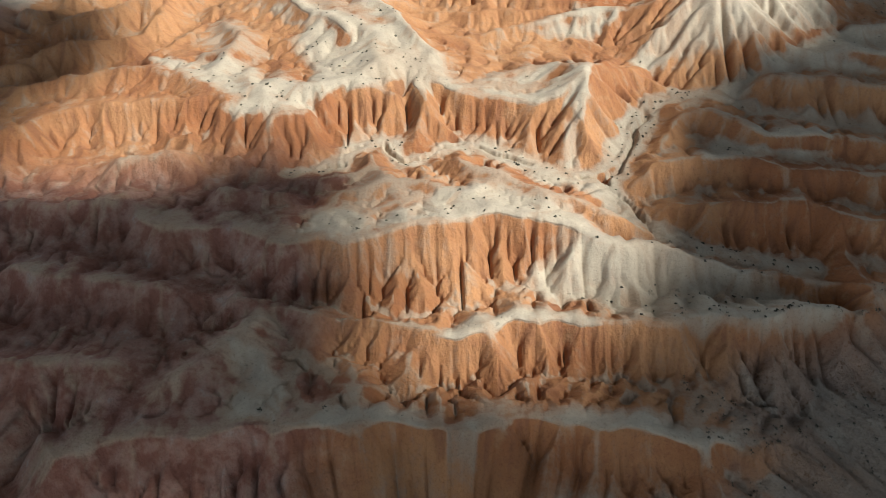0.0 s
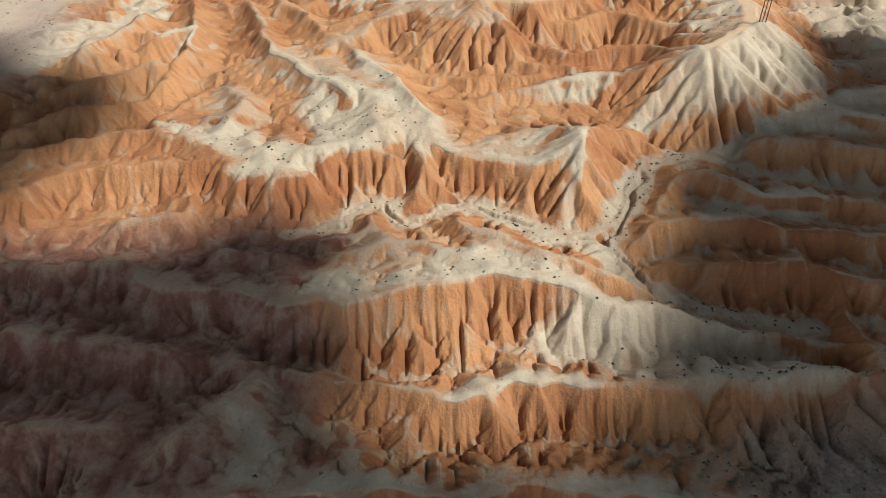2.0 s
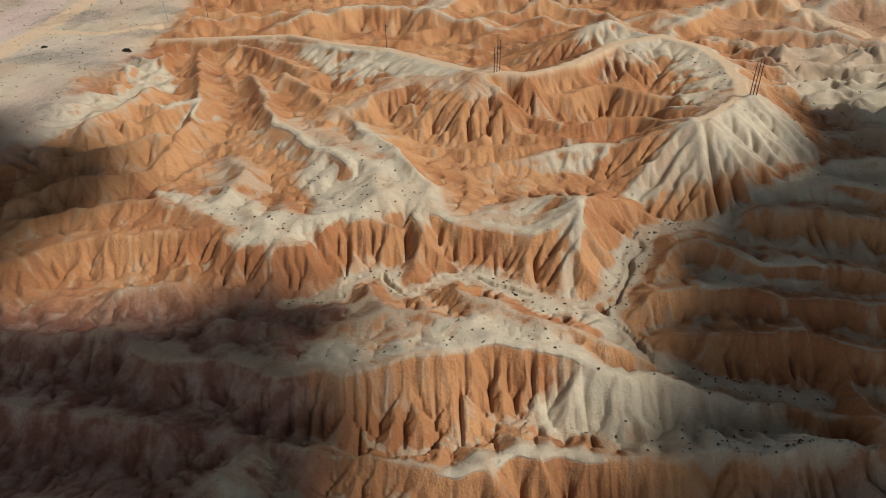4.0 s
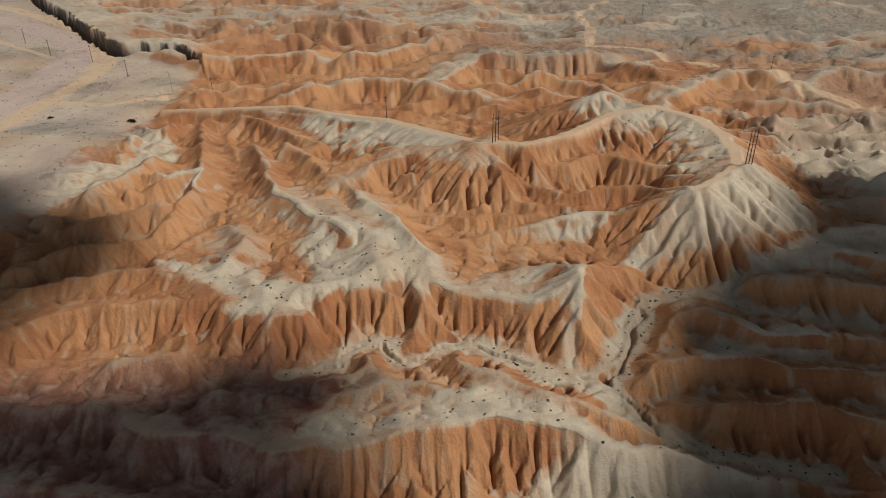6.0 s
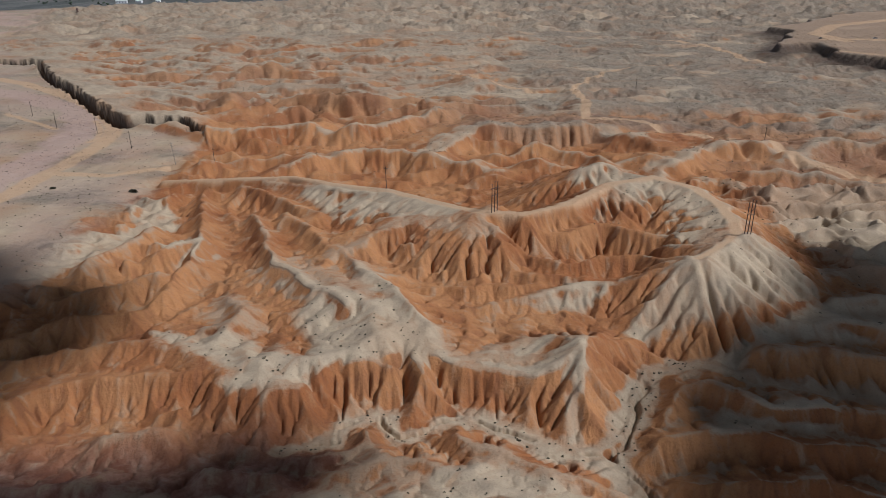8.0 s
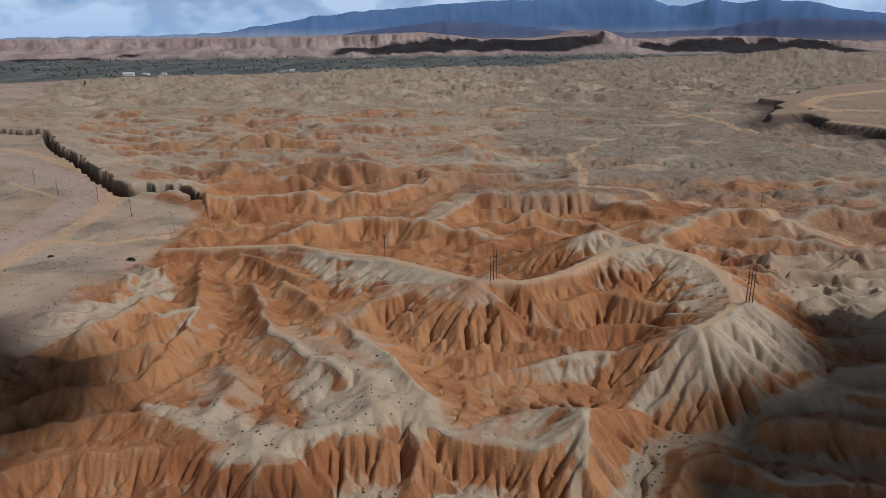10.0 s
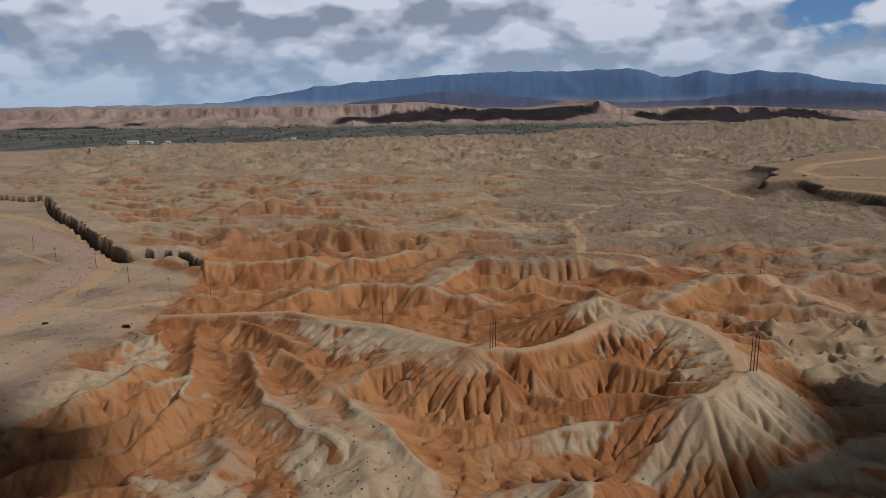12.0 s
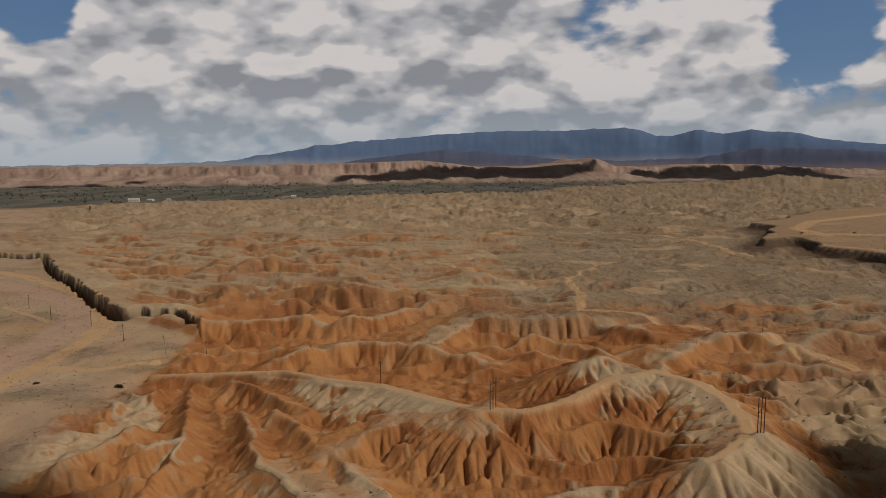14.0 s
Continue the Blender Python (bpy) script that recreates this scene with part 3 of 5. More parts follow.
def near_land():
    # valleys first, on a coarse sheet, then rills on a fine one
    xs, ys, X, Y, H, _, rough = shape_near(1.2)
    rough = np.clip(rough, 0, 1)
    H = H - 1.6 * rough + 0.35 * fbm(X / 7, Y / 7, 3, 8) + 0.2 * np.random.RandomState(3).rand(*X.shape)
    before = H
    H, area = erode(H, 1.2, 26, 0.030, 500.0, 0.10 * rough + 0.012)
    H = H - 0.25
    coarse = (xs, ys, H - before)
    dx = 0.6
    xs, ys, X, Y, H, caps, rough = shape_near(dx)
    H = H - 1.6 * np.clip(rough, 0, 1) + 0.35 * fbm(X / 7, Y / 7, 3, 8) + sample(coarse, X, Y)
    H += 0.16 * (0.5 - ridged(X / 4.4 + 0.5 * perlin(X / 5, Y / 5, 10), Y / 4.4, 2, 9)) * (1 - caps) + 0.14 * np.random.RandomState(4).rand(*X.shape)
    H, area = erode(H, dx, 8, 0.05, 30.0)
    drain = np.log2(area / dx ** 2)
    soft = np.maximum.reduce([caps * 0.8, 0.6 * smooth(drain, 5.0, 2.5)])
    H = H * (1 - soft) + blur(H, 4) * soft
    H -= 0.6 * smooth(drain, 4.2, 6.6) * (1 - 0.6 * caps)
    for line, width in ((TRACK, 1.2), (TRACK_PEAK, 0.8)):
        d, _, z, _ = along(X + 0.8 * perlin(X / 9, Y / 9, 13), Y, line)
        w = smooth(d, width + 2.2, width)
        H = H * (1 - w) + (z + 0.25) * w
    for line in (WASH, WASH_NORTH):
        d, _, _, _ = along(X + 1.5 * perlin(X / 6, Y / 6, 3), Y + 1.5 * perlin(X / 6, Y / 6, 4), line)
        H -= 1.5 * smooth(d, 0.75, 0.35) * smooth(perlin(X / 8, Y / 8, 18), -0.3, 0.0) * smooth(X, 66, 52)
    # fine rills that run down every steep face, on a sheet twice as fine
    coarse = (xs, ys, H, caps)
    xs, ys = np.arange(xs[0], xs[-1] - dx, 0.3), np.arange(ys[0], ys[-1] - dx, 0.3)
    X, Y = np.meshgrid(xs, ys)
    H, caps = sample(coarse, X, Y), sample(coarse, X, Y, 3)
    rill, steep = rills(H, 0.3, 22, 5, 31)
    H = H - 0.24 * rill * smooth(steep, 0.25, 0.8) * (1 - 0.6 * caps)
    return xs, ys, H, rill, caps


def rills(H, dx, reach, thick, seed):
    """Marks that are drawn out along the fall of the land, and its slope."""
    B = blur(H, 4)
    gy, gx = np.gradient(B, dx)
    steep = np.hypot(gx, gy)
    ux, uy = gx / (steep + 1e-6), gy / (steep + 1e-6)
    mark = blur(np.random.RandomState(seed).randn(*H.shape), thick)
    ny, nx = H.shape
    total = mark.copy()
    J, I = np.meshgrid(np.arange(ny, dtype=float), np.arange(nx, dtype=float), indexing="ij")
    for way in (1, -1):
        y, x = J.copy(), I.copy()
        for k in range(reach):
            j, i = np.clip(y, 0, ny - 1).astype(int), np.clip(x, 0, nx - 1).astype(int)
            x, y = x + way * ux[j, i], y + way * uy[j, i]
            total += mark[np.clip(y + 0.5, 0, ny - 1).astype(int), np.clip(x + 0.5, 0, nx - 1).astype(int)] * (1 - k / reach)
    return total / total.std(), steep


def plain_mask(X, Y):
    """Where the western desert plain lies: no badlands there."""
    edge = np.interp(Y, [150, 200, 240, 300, 370, 420, 470, 560, 740, 1500], [-400, -116, -122, -118, -124, -126, -190, -262, -380, -900])
    return smooth(X - edge, 6, -10)


CANYON = [(-560, 870, 0), (-446, 790, 0), (-384, 760, 0), (-345, 690, 0), (-319, 646, 0), (-274, 586, 0), (-227, 515, 0), (-190, 464, 0), (-171, 464, 0), (-152, 458, 0), (-140, 446, 0), (-133, 434, 0)]


def mid_land():
    dx = 2.5
    xs, ys = np.arange(-620, 740, dx), np.arange(270, 1100, dx)
    X, Y = np.meshgrid(xs, ys)
    plain = plain_mask(X, Y)
    red = smooth(Y, 560, 430) * smooth(X, 330, 180)
    west = smooth(X, 120, -120) * smooth(Y, 1000, 600)
    amp = (7.5 + 6.5 * red + 8.5 * west) * (0.75 + 0.7 * np.clip(fbm(X / 130, Y / 110, 2, 34), -0.6, 0.8)) * (1 - plain) * (0.12 + 0.88 * smooth(along(X, Y, CANYON)[0], 8, 75))
    wx, wy = X + 14 * perlin(X / 60, Y / 60, 21), Y + 14 * perlin(X / 60, Y / 60, 22)
    H = floor_level(X, Y) + amp * (0.42 - 0.7 * ridged(wx / 88, wy / 34, 4, 33, 0.52)) + plain * 0.25 * fbm(X / 30, Y / 30, 3, 35)
    H += (0.8 * fbm(X / 18, Y / 14, 3, 41) + 0.4 * np.random.RandomState(6).rand(*X.shape)) * (1 - plain)
    H += 0.6 * (0.5 - ridged(X / 18, Y / 13, 2, 29)) * (1 - plain)
    H, area = erode(H, dx, 18, 0.045, 300.0, (0.12 + 0.10 * red + 0.07 * west) * (1 - plain))
    H = H - 1.5 * smooth(np.log2(area / dx ** 2), 3.0, 6.0) * (1 - plain)
    return xs, ys, H, area


BELT_CRESTS = [
    ([(-60, 344, 8), (-47, 355.6, 9), (-28, 366, 10), (-10.7, 363, 10), (6, 352, 9), (25, 341, 8.6), (40, 334, 8)], 0.95, 0.3, (1.5, 7)),
    ([(10, 372, 5), (19, 382, 7), (37, 414, 8.6), (54, 416, 9.2), (73, 415, 8.6), (107, 415.5, 8.6), (116, 396, 6)], 1.0, 0.12, (0.5, 16)),
    ([(-113, 348, 5), (-96, 359, 6.2), (-77, 363, 6.4), (-58, 367, 6.4), (-30, 376, 6)], 0.9, 0.4, (-1, 1)),
    ([(-124, 422, 7), (-101, 423.5, 8), (-73, 432, 8), (-45, 420, 8), (-19, 428, 9), (16, 467, 9)], 0.8, 0.25, (-0.5, 8)),
    ([(42, 367, 6.2), (67, 377, 6.6), (86, 364, 6.2), (96, 347, 6.4), (112, 351.5, 6.4), (130, 345, 6.4)], 0.8, 0.45, (-0.5, 3)),
    ([(20, 345, 5), (50, 350, 6), (74, 340, 6)], 0.8, 0.45, (-1, 1)),
    ([(125, 333, 8), (154, 364, 8), (176, 374, 8.4), (185, 360, 7), (190, 345, 5)], 0.75, 0.2, (0.5, 12)),
    ([(194, 348, 7), (227, 377, 8.4), (238, 370, 8.4), (270, 366, 8)], 0.65, 0.25, (1, 10)),
    ([(132, 314, 8), (145, 296, 8), (156, 283, 7), (161.5, 274.5, 6)], 0.6, 0.5, (1, 4)),
    ([(160, 325, 7), (185, 318, 7), (205, 300, 6.5)], 0.6, 0.4, (1, 5)),
    ([(30, 300, 9), (52, 290, 10), (70, 300, 10)], 0.7, 0.5, (0.5, 2)),
    ([(96, 300, 10), (110, 312, 8), (118, 326, 6)], 0.6, 0.5, (2, 3)),
]


def belt_land():
    """The red belt north of the track, between the near ridges and the open desert."""
    dx = 1.4
    xs, ys = np.arange(-150, 275, dx), np.arange(284, 500, dx)
    X, Y = np.meshgrid(xs, ys)
    plain = plain_mask(X, Y)
    H = floor_level(X, Y) - 1.5 * (1 - plain) + (1 - plain) * 4.2 * (0.5 - ridged(X / 26 + 0.5 * perlin(X / 20, Y / 20, 75), Y / 15, 3, 76, 0.5))
    caps = np.zeros(X.shape)
    for i, (pts, f, b, pale) in enumerate(BELT_CRESTS):
        hump(X, Y, H, pts, f, b, caps, pale, crest=1.4, flute=1.5, seed=500 + 11 * i, wave=5.0)
    for pts, f, b, pale in CRESTS:
        if max(p[1] for p in pts) > 262:
            hump(X, Y, H, pts, f, b, caps, pale, crest=1.8, flute=1.2, seed=900)
    H += (0.8 * fbm(X / 9, Y / 9, 3, 42) + 0.25 * np.random.RandomState(7).rand(*X.shape)) * (1 - plain)
    H += 0.5 * (0.5 - ridged(X / 6, Y / 6, 2, 19)) * (1 - plain)
    H, area = erode(H, dx, 15, 0.05, 120.0, 0.11 * (1 - plain))
    drain = np.log2(area / dx ** 2)
    soft = 0.8 * smooth(drain, 4.5, 2.0)
    H = H * (1 - soft) + blur(H, 2) * soft
    H -= 1.0 * smooth(drain, 3.7, 6.0) * (1 - plain)
    d, _, z, _ = along(X, Y, TRACK)
    w = smooth(d, 5, 1.6)
    H = H * (1 - w) + (z + 0.25) * w
    coarse = (xs, ys, H, np.maximum(caps, plain))
    xs, ys = np.arange(xs[0], xs[-1] - dx, 0.7), np.arange(ys[0], ys[-1] - dx, 0.7)
    X, Y = np.meshgrid(xs, ys)
    H, caps = sample(coarse, X, Y), sample(coarse, X, Y, 3)
    rill, steep = rills(H, 0.7, 10, 2, 32)
    H = H - 0.22 * rill * smooth(steep, 0.25, 0.8) * (1 - 0.6 * caps)
    return xs, ys, H, rill, caps


def sample(raster, x, y, what=2):
    xs, ys, F = raster[0], raster[1], raster[what]
    u = np.clip((x - xs[0]) / (xs[1] - xs[0]), 0, len(xs) - 1.001)
    v = np.clip((y - ys[0]) / (ys[1] - ys[0]), 0, len(ys) - 1.001)
    i, j = u.astype(int), v.astype(int)
    a, b = u - i, v - j
    return (F[j, i] * (1 - a) + F[j, i + 1] * a) * (1 - b) + (F[j + 1, i] * (1 - a) + F[j + 1, i + 1] * a) * b


def inside(raster, x, y, margin):
    xs, ys = raster[0], raster[1]
    return smooth(np.minimum.reduce([x - xs[0], xs[-1] - x, y - ys[0], ys[-1] - y]), 0, margin)


MESA_RIM = [(469, 956), (481, 903), (383, 760), (439, 771), (410, 700), (434, 632), (477, 539), (1164, 1321), (855, 1248), (721, 1179), (649, 1123), (539, 1003)]


def in_polygon(X, Y, pts):
    """Signed distance-like value: positive inside."""
    ins = np.zeros(X.shape, bool)
    dist = np.full(X.shape, 1e9)
    for (x0, y0), (x1, y1) in zip(pts, pts[1:] + pts[:1]):
        c = ((y0 > Y) != (y1 > Y)) & (X < (x1 - x0) * (Y - y0) / (y1 - y0 + 1e-9) + x0)
        ins ^= c
        vx, vy = x1 - x0, y1 - y0
        t = np.clip(((X - x0) * vx + (Y - y0) * vy) / (vx * vx + vy * vy), 0, 1)
        dist = np.minimum(dist, np.hypot(X - x0 - t * vx, Y - y0 - t * vy))
    return np.where(ins, dist, -dist)


VALLEY_EDGE = ([-900, -600, -300, 0, 300, 520, 1030, 1350], [1600, 1800, 1860, 2000, 1980, 2350, 2670, 2870])


def far_land(X, Y):
    r = np.hypot(X, Y)
    amp = 7.0 * smooth(r, 60, 500) + 3.0 * smooth(Y, 900, 1300)
    flats = smooth(X + 0.42 * Y, -60, -160) * smooth(Y, 900, 1150)
    end = np.interp(X, VALLEY_EDGE[0], VALLEY_EDGE[1])
    amp = amp * smooth(Y, end + 60, end - 140) * (1 - plain_mask(X, Y) * smooth(Y, 100, 160)) * (1 - 0.85 * flats)
    H = floor_level(X, Y) + amp * (-0.6 + ridged((X + 20 * perlin(X / 90, Y / 90, 61)) / 110, Y / 60, 5, 62, 0.56))
    H += 9 * smooth(Y, 1200, 1650) * smooth(X, -260, -120) * smooth(Y, end, end - 180)
    H += 34 * np.exp(-(((X - 1070) / 190) ** 2 + ((Y - 1990) / 90) ** 2))
    H += 4.2 * smooth(X, 100, 116) * smooth(Y, 150, 175) * smooth(Y, 430, 330) * (ridged(X / 30 + 0.6 * perlin(X / 16, Y / 16, 97), Y / 17 + 0.5 * perlin(X / 20, Y / 20, 98), 3, 96, 0.5) - 0.35)
    # the mesas beyond the river valley
    edge = 3130 + 150 * fbm(X / 600, Y * 0 + 0.3, 4, 81) + 95 * ridged(X / 170, Y / 300, 4, 82, 0.6)
    top = np.interp(X, [-2600, -1500, -850, -340, 40, 200, 350, 620, 800, 888, 960, 1030, 1250, 1490, 1770, 2000, 2600], [76, 80, 79, 88, 98, 84, 66, 64, 82, 106, 88, 66, 56, 74, 66, 52, 45])
    top = top + 4 * fbm(X / 160, Y / 300, 4, 83)
    H += top * (0.45 * smooth(Y - edge, -420, 90) + 0.55 * smooth(Y - edge, 40, 230))
    return H


NEAR = near_land()
MID = mid_land()
BELT = belt_land()


def land(X, Y):
    H = far_land(X, Y)
    w = inside(MID, X, Y, 90)
    H = H * (1 - w) + sample(MID, X, Y) * w
    m = in_polygon(X + 9 * perlin(X / 40, Y / 40, 91), Y + 9 * perlin(X / 40, Y / 40, 92), MESA_RIM)
    up = smooth(m, -6, 1) * 9 + smooth(m, -40, -9) * 4
    H = np.where(m > -60, H * (1 - smooth(m, -30, 4)) + (up + 0.4 * fbm(X / 40, Y / 40, 3, 95)) * smooth(m, -30, 4) + up * (1 - smooth(m, -30, 4)), H)
    w = inside(BELT, X, Y, 26)
    H = H * (1 - w) + sample(BELT, X, Y) * w
    w = inside(NEAR, X, Y, 16)
    H = H * (1 - w) + sample(NEAR, X, Y) * w
    m = (X < -110) & (Y > 380) & (Y < 900)
    if m.any():
        x, y = X[m], Y[m]
        d, side, _, _ = along(x + 3 * perlin(x / 9, y / 9, 51), y + 3 * perlin(x / 9, y / 9, 52), CANYON)
        H[m] += 3.6 * smooth(-side, 1.5, 3.5) * smooth(d, 60, 6)
        H[m] -= 9.0 * smooth(d, 3.8, 2.6) * smooth(y, 385, 405)
    return H


def spacing():
    """Rings that widen with distance, and spokes that are closest to the north."""
    rings = [0.4]
    while rings[-1] < 4850:
        r = rings[-1]
        rings.append(r * (1.0026 if 62 < r < 330 else 1.005 if 330 <= r < 1400 else 1.012 if r >= 1400 else 1.12))
    spokes = list(np.arange(-43, 43.001, 0.1)) + list(np.arange(46, 314, 3.0))
    return np.array(rings), np.radians(np.array(spokes))


def build_ground():
    rings, spokes = spacing()
    nr, ns = len(rings), len(spokes)
    R, A = np.meshgrid(rings, spokes, indexing="ij")
    X, Y = R * np.sin(A), R * np.cos(A)
    H = land(X, Y)
    co = np.stack([X, Y, H], -1).reshape(-1, 3)
    i, j = np.meshgrid(np.arange(nr - 1), np.arange(ns), indexing="ij")
    j2 = (j + 1) % ns
    quads = np.stack([i * ns + j, i * ns + j2, (i + 1) * ns + j2, (i + 1) * ns + j], -1).reshape(-1, 4)[:, ::-1]
    quads = np.concatenate([quads, np.array([[0, ns // 3, 2 * ns // 3, ns - 1]])])
    me = bpy.data.meshes.new("ground")
    me.vertices.add(len(co))
    me.vertices.foreach_set("co", co.ravel())
    me.loops.add(quads.size)
    me.loops.foreach_set("vertex_index", quads.ravel().astype(np.int32))
    me.polygons.add(len(quads))
    me.polygons.foreach_set("loop_start", np.arange(0, quads.size, 4, dtype=np.int32))
    me.update(calc_edges=True)
    me.polygons.foreach_set("use_smooth", np.ones(len(quads), bool))
    # what the ground is made of: pale silt, track dirt, scrub desert, dark red clay
    gy, gx = np.gradient(blur(NEAR[2][::2, ::2], 5), 0.6)
    slope_n = (NEAR[0][::2], NEAR[1][::2], np.hypot(gx, gy))
    gy, gx = np.gradient(blur(MID[2], 1), 2.5)
    slope_m = (MID[0], MID[1], np.hypot(gx, gy))
    gy, gx = np.gradient(blur(BELT[2][::2, ::2], 2), 1.4)
    slope_b = (BELT[0][::2], BELT[1][::2], np.hypot(gx, gy))
    wn, wb, wm = inside(NEAR, X, Y, 16), inside(BELT, X, Y, 26), inside(MID, X, Y, 90)
    wb = wb * (1 - wn)
    slope = wn * sample(slope_n, X, Y) + wb * sample(slope_b, X, Y) + (1 - wn - wb) * wm * sample(slope_m, X, Y) * 1.3 + (1 - wn - wb) * (1 - wm) * 0.35
    mott = fbm(X / 7, Y / 7, 4, 101) * 0.10 + fbm(X / 45, Y / 45, 3, 102) * 0.08
    near_red = smooth(X + 40 * fbm(X / 70, Y / 70, 2, 105), 110, 40) * smooth(Y, 760, 600)
    wide = fbm(X / 24, Y / 20, 3, 106) * 0.10 + fbm(X / 75, Y / 60, 3, 107) * 0.12
    far_pale = smooth(slope + wide + 0.14 * near_red, 0.84, 0.40) * np.clip(0.85 + 0.6 * fbm(X / 60, Y / 60, 3, 103), 0, 1)
    low = smooth(slope + mott, 0.42, 0.2) * smooth(X + 5 * fbm(X / 9, Y / 9, 2, 104), -32, -20) * smooth(Y, 168, 158)
    faces = np.zeros(X.shape)
    for outline in PALE_FACES:
        faces = np.maximum(faces, smooth(in_polygon(X, Y, outline) + 30 * mott, -7, 9))
    pale = wn * np.maximum(sample(NEAR, X, Y, 4) * np.maximum(smooth(slope + mott, 0.88, 0.56), faces), 0.4 * low) + wb * 0.75 * sample(BELT, X, Y, 4) * smooth(slope + mott, 0.85, 0.4) + (1 - wn - wb) * far_pale
    track = np.zeros(X.shape)
    for line, width in ((TRACK, 1.9), (TRACK_PEAK, 0.9)) + TRACKS_FAR:
        d, _, _, _ = along(X + 1.2 * perlin(X / 12, Y / 12, 13), Y + 1.2 * perlin(X / 12, Y / 12, 14), line)
        track = np.maximum(track, smooth(d, width + 1.2, width - 0.6))
    drift = 45 * fbm(X / 90, Y / 90, 3, 111)
    scrub = smooth(X + 1.6 * drift - 0.05 * (Y - 420), -70, 190) * smooth(Y + 0.4 * drift, 395, 440)
    scrub = np.maximum.reduce([scrub, 0.45 * smooth(Y + 0.5 * drift, 440, 540), 0.65 * smooth(Y + drift, 720, 1000)])
    scrub = np.maximum(scrub, 0.45 * smooth(X + 25 * fbm(X / 60, Y / 60, 3, 112), 118, 190) * smooth(Y, 200, 260))
    scrub = scrub * (1 - 0.7 * smooth(fbm(X / 70, Y / 45, 4, 113), 0.25, 0.55) * smooth(Y, 1700, 1300))
    flat = smooth(X + 6 * fbm(X / 12, Y / 12, 3, 114), 44, 60) * smooth(Y - 0.22 * (X - 50), 84, 74)
    plain = plain_mask(X, Y) * smooth(Y, 150, 200)
    scrub = np.maximum.reduce([scrub, 0.9 * flat, plain * np.clip(0.30 + 0.9 * fbm(X / 45, Y / 45, 4, 115), 0.05, 0.95)])
    red = smooth(X + 14 * fbm(X / 20, Y / 20, 3, 121), -4, -34) * smooth(Y, 146, 128)
    attr = me.color_attributes.new("soil", "FLOAT_COLOR", "POINT")
    attr.data.foreach_set("color", np.stack([pale, track, scrub, red], -1).astype(np.float32).ravel())
    ob = new("ground", me)
    end = np.interp(X, VALLEY_EDGE[0], VALLEY_EDGE[1])
    valley = smooth(Y, end - 40, end + 60) * smooth(Y, 3250, 3000) * smooth(H, 18, 6)
    mesa = smooth(Y, 2900, 3050)
    rim = in_polygon(X + 9 * perlin(X / 40, Y / 40, 91), Y + 9 * perlin(X / 40, Y / 40, 92), MESA_RIM)
    # the field that carves the rills: positive in grooves, negative on ribs
    rill_tone = me.attributes.new("rill_tone", "FLOAT", "POINT")
    rill_tone.data.foreach_set("value", (wn * sample(NEAR, X, Y, 3) + wb * sample(BELT, X, Y, 3)).astype(np.float32).ravel())
    rock_and_shade = me.attributes.new("rock_and_shade", "FLOAT", "POINT")
    # canyon walls: dark earth, with the slit's deep shade put into the colour
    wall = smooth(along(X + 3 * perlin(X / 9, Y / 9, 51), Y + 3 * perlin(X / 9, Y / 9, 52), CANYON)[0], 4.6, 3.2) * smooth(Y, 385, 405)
    rock_and_shade.data.foreach_set("value", np.maximum(smooth(rim, -34, -10) * smooth(rim, 2, -1), wall).astype(np.float32).ravel())
    bench = smooth(in_polygon(X, Y, MESA_RIM), -4, 6)
    pink = smooth(along(X, Y, PINK_WASH)[0] + 5 * fbm(X / 25, Y / 25, 3, 131), 17, 8)
    attr = me.color_attributes.new("region", "FLOAT_COLOR", "POINT")
    attr.data.foreach_set("color", np.stack([valley, mesa, bench, np.maximum.reduce([pink, 0.9 * smooth(X + 0.42 * Y, -60, -160) * smooth(Y, 900, 1100) * smooth(Y, end + 60, end - 60) * smooth(fbm(X / 120, Y / 60, 3, 133), -0.3, 0.2), 0.35 * plain * smooth(fbm(X / 38, Y / 38, 4, 132), -0.4, 0.35)])], -1).astype(np.float32).ravel())
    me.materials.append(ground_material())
    return tagged(ob, "orange and pale eroded badland desert ground", "ground", kind="structure")


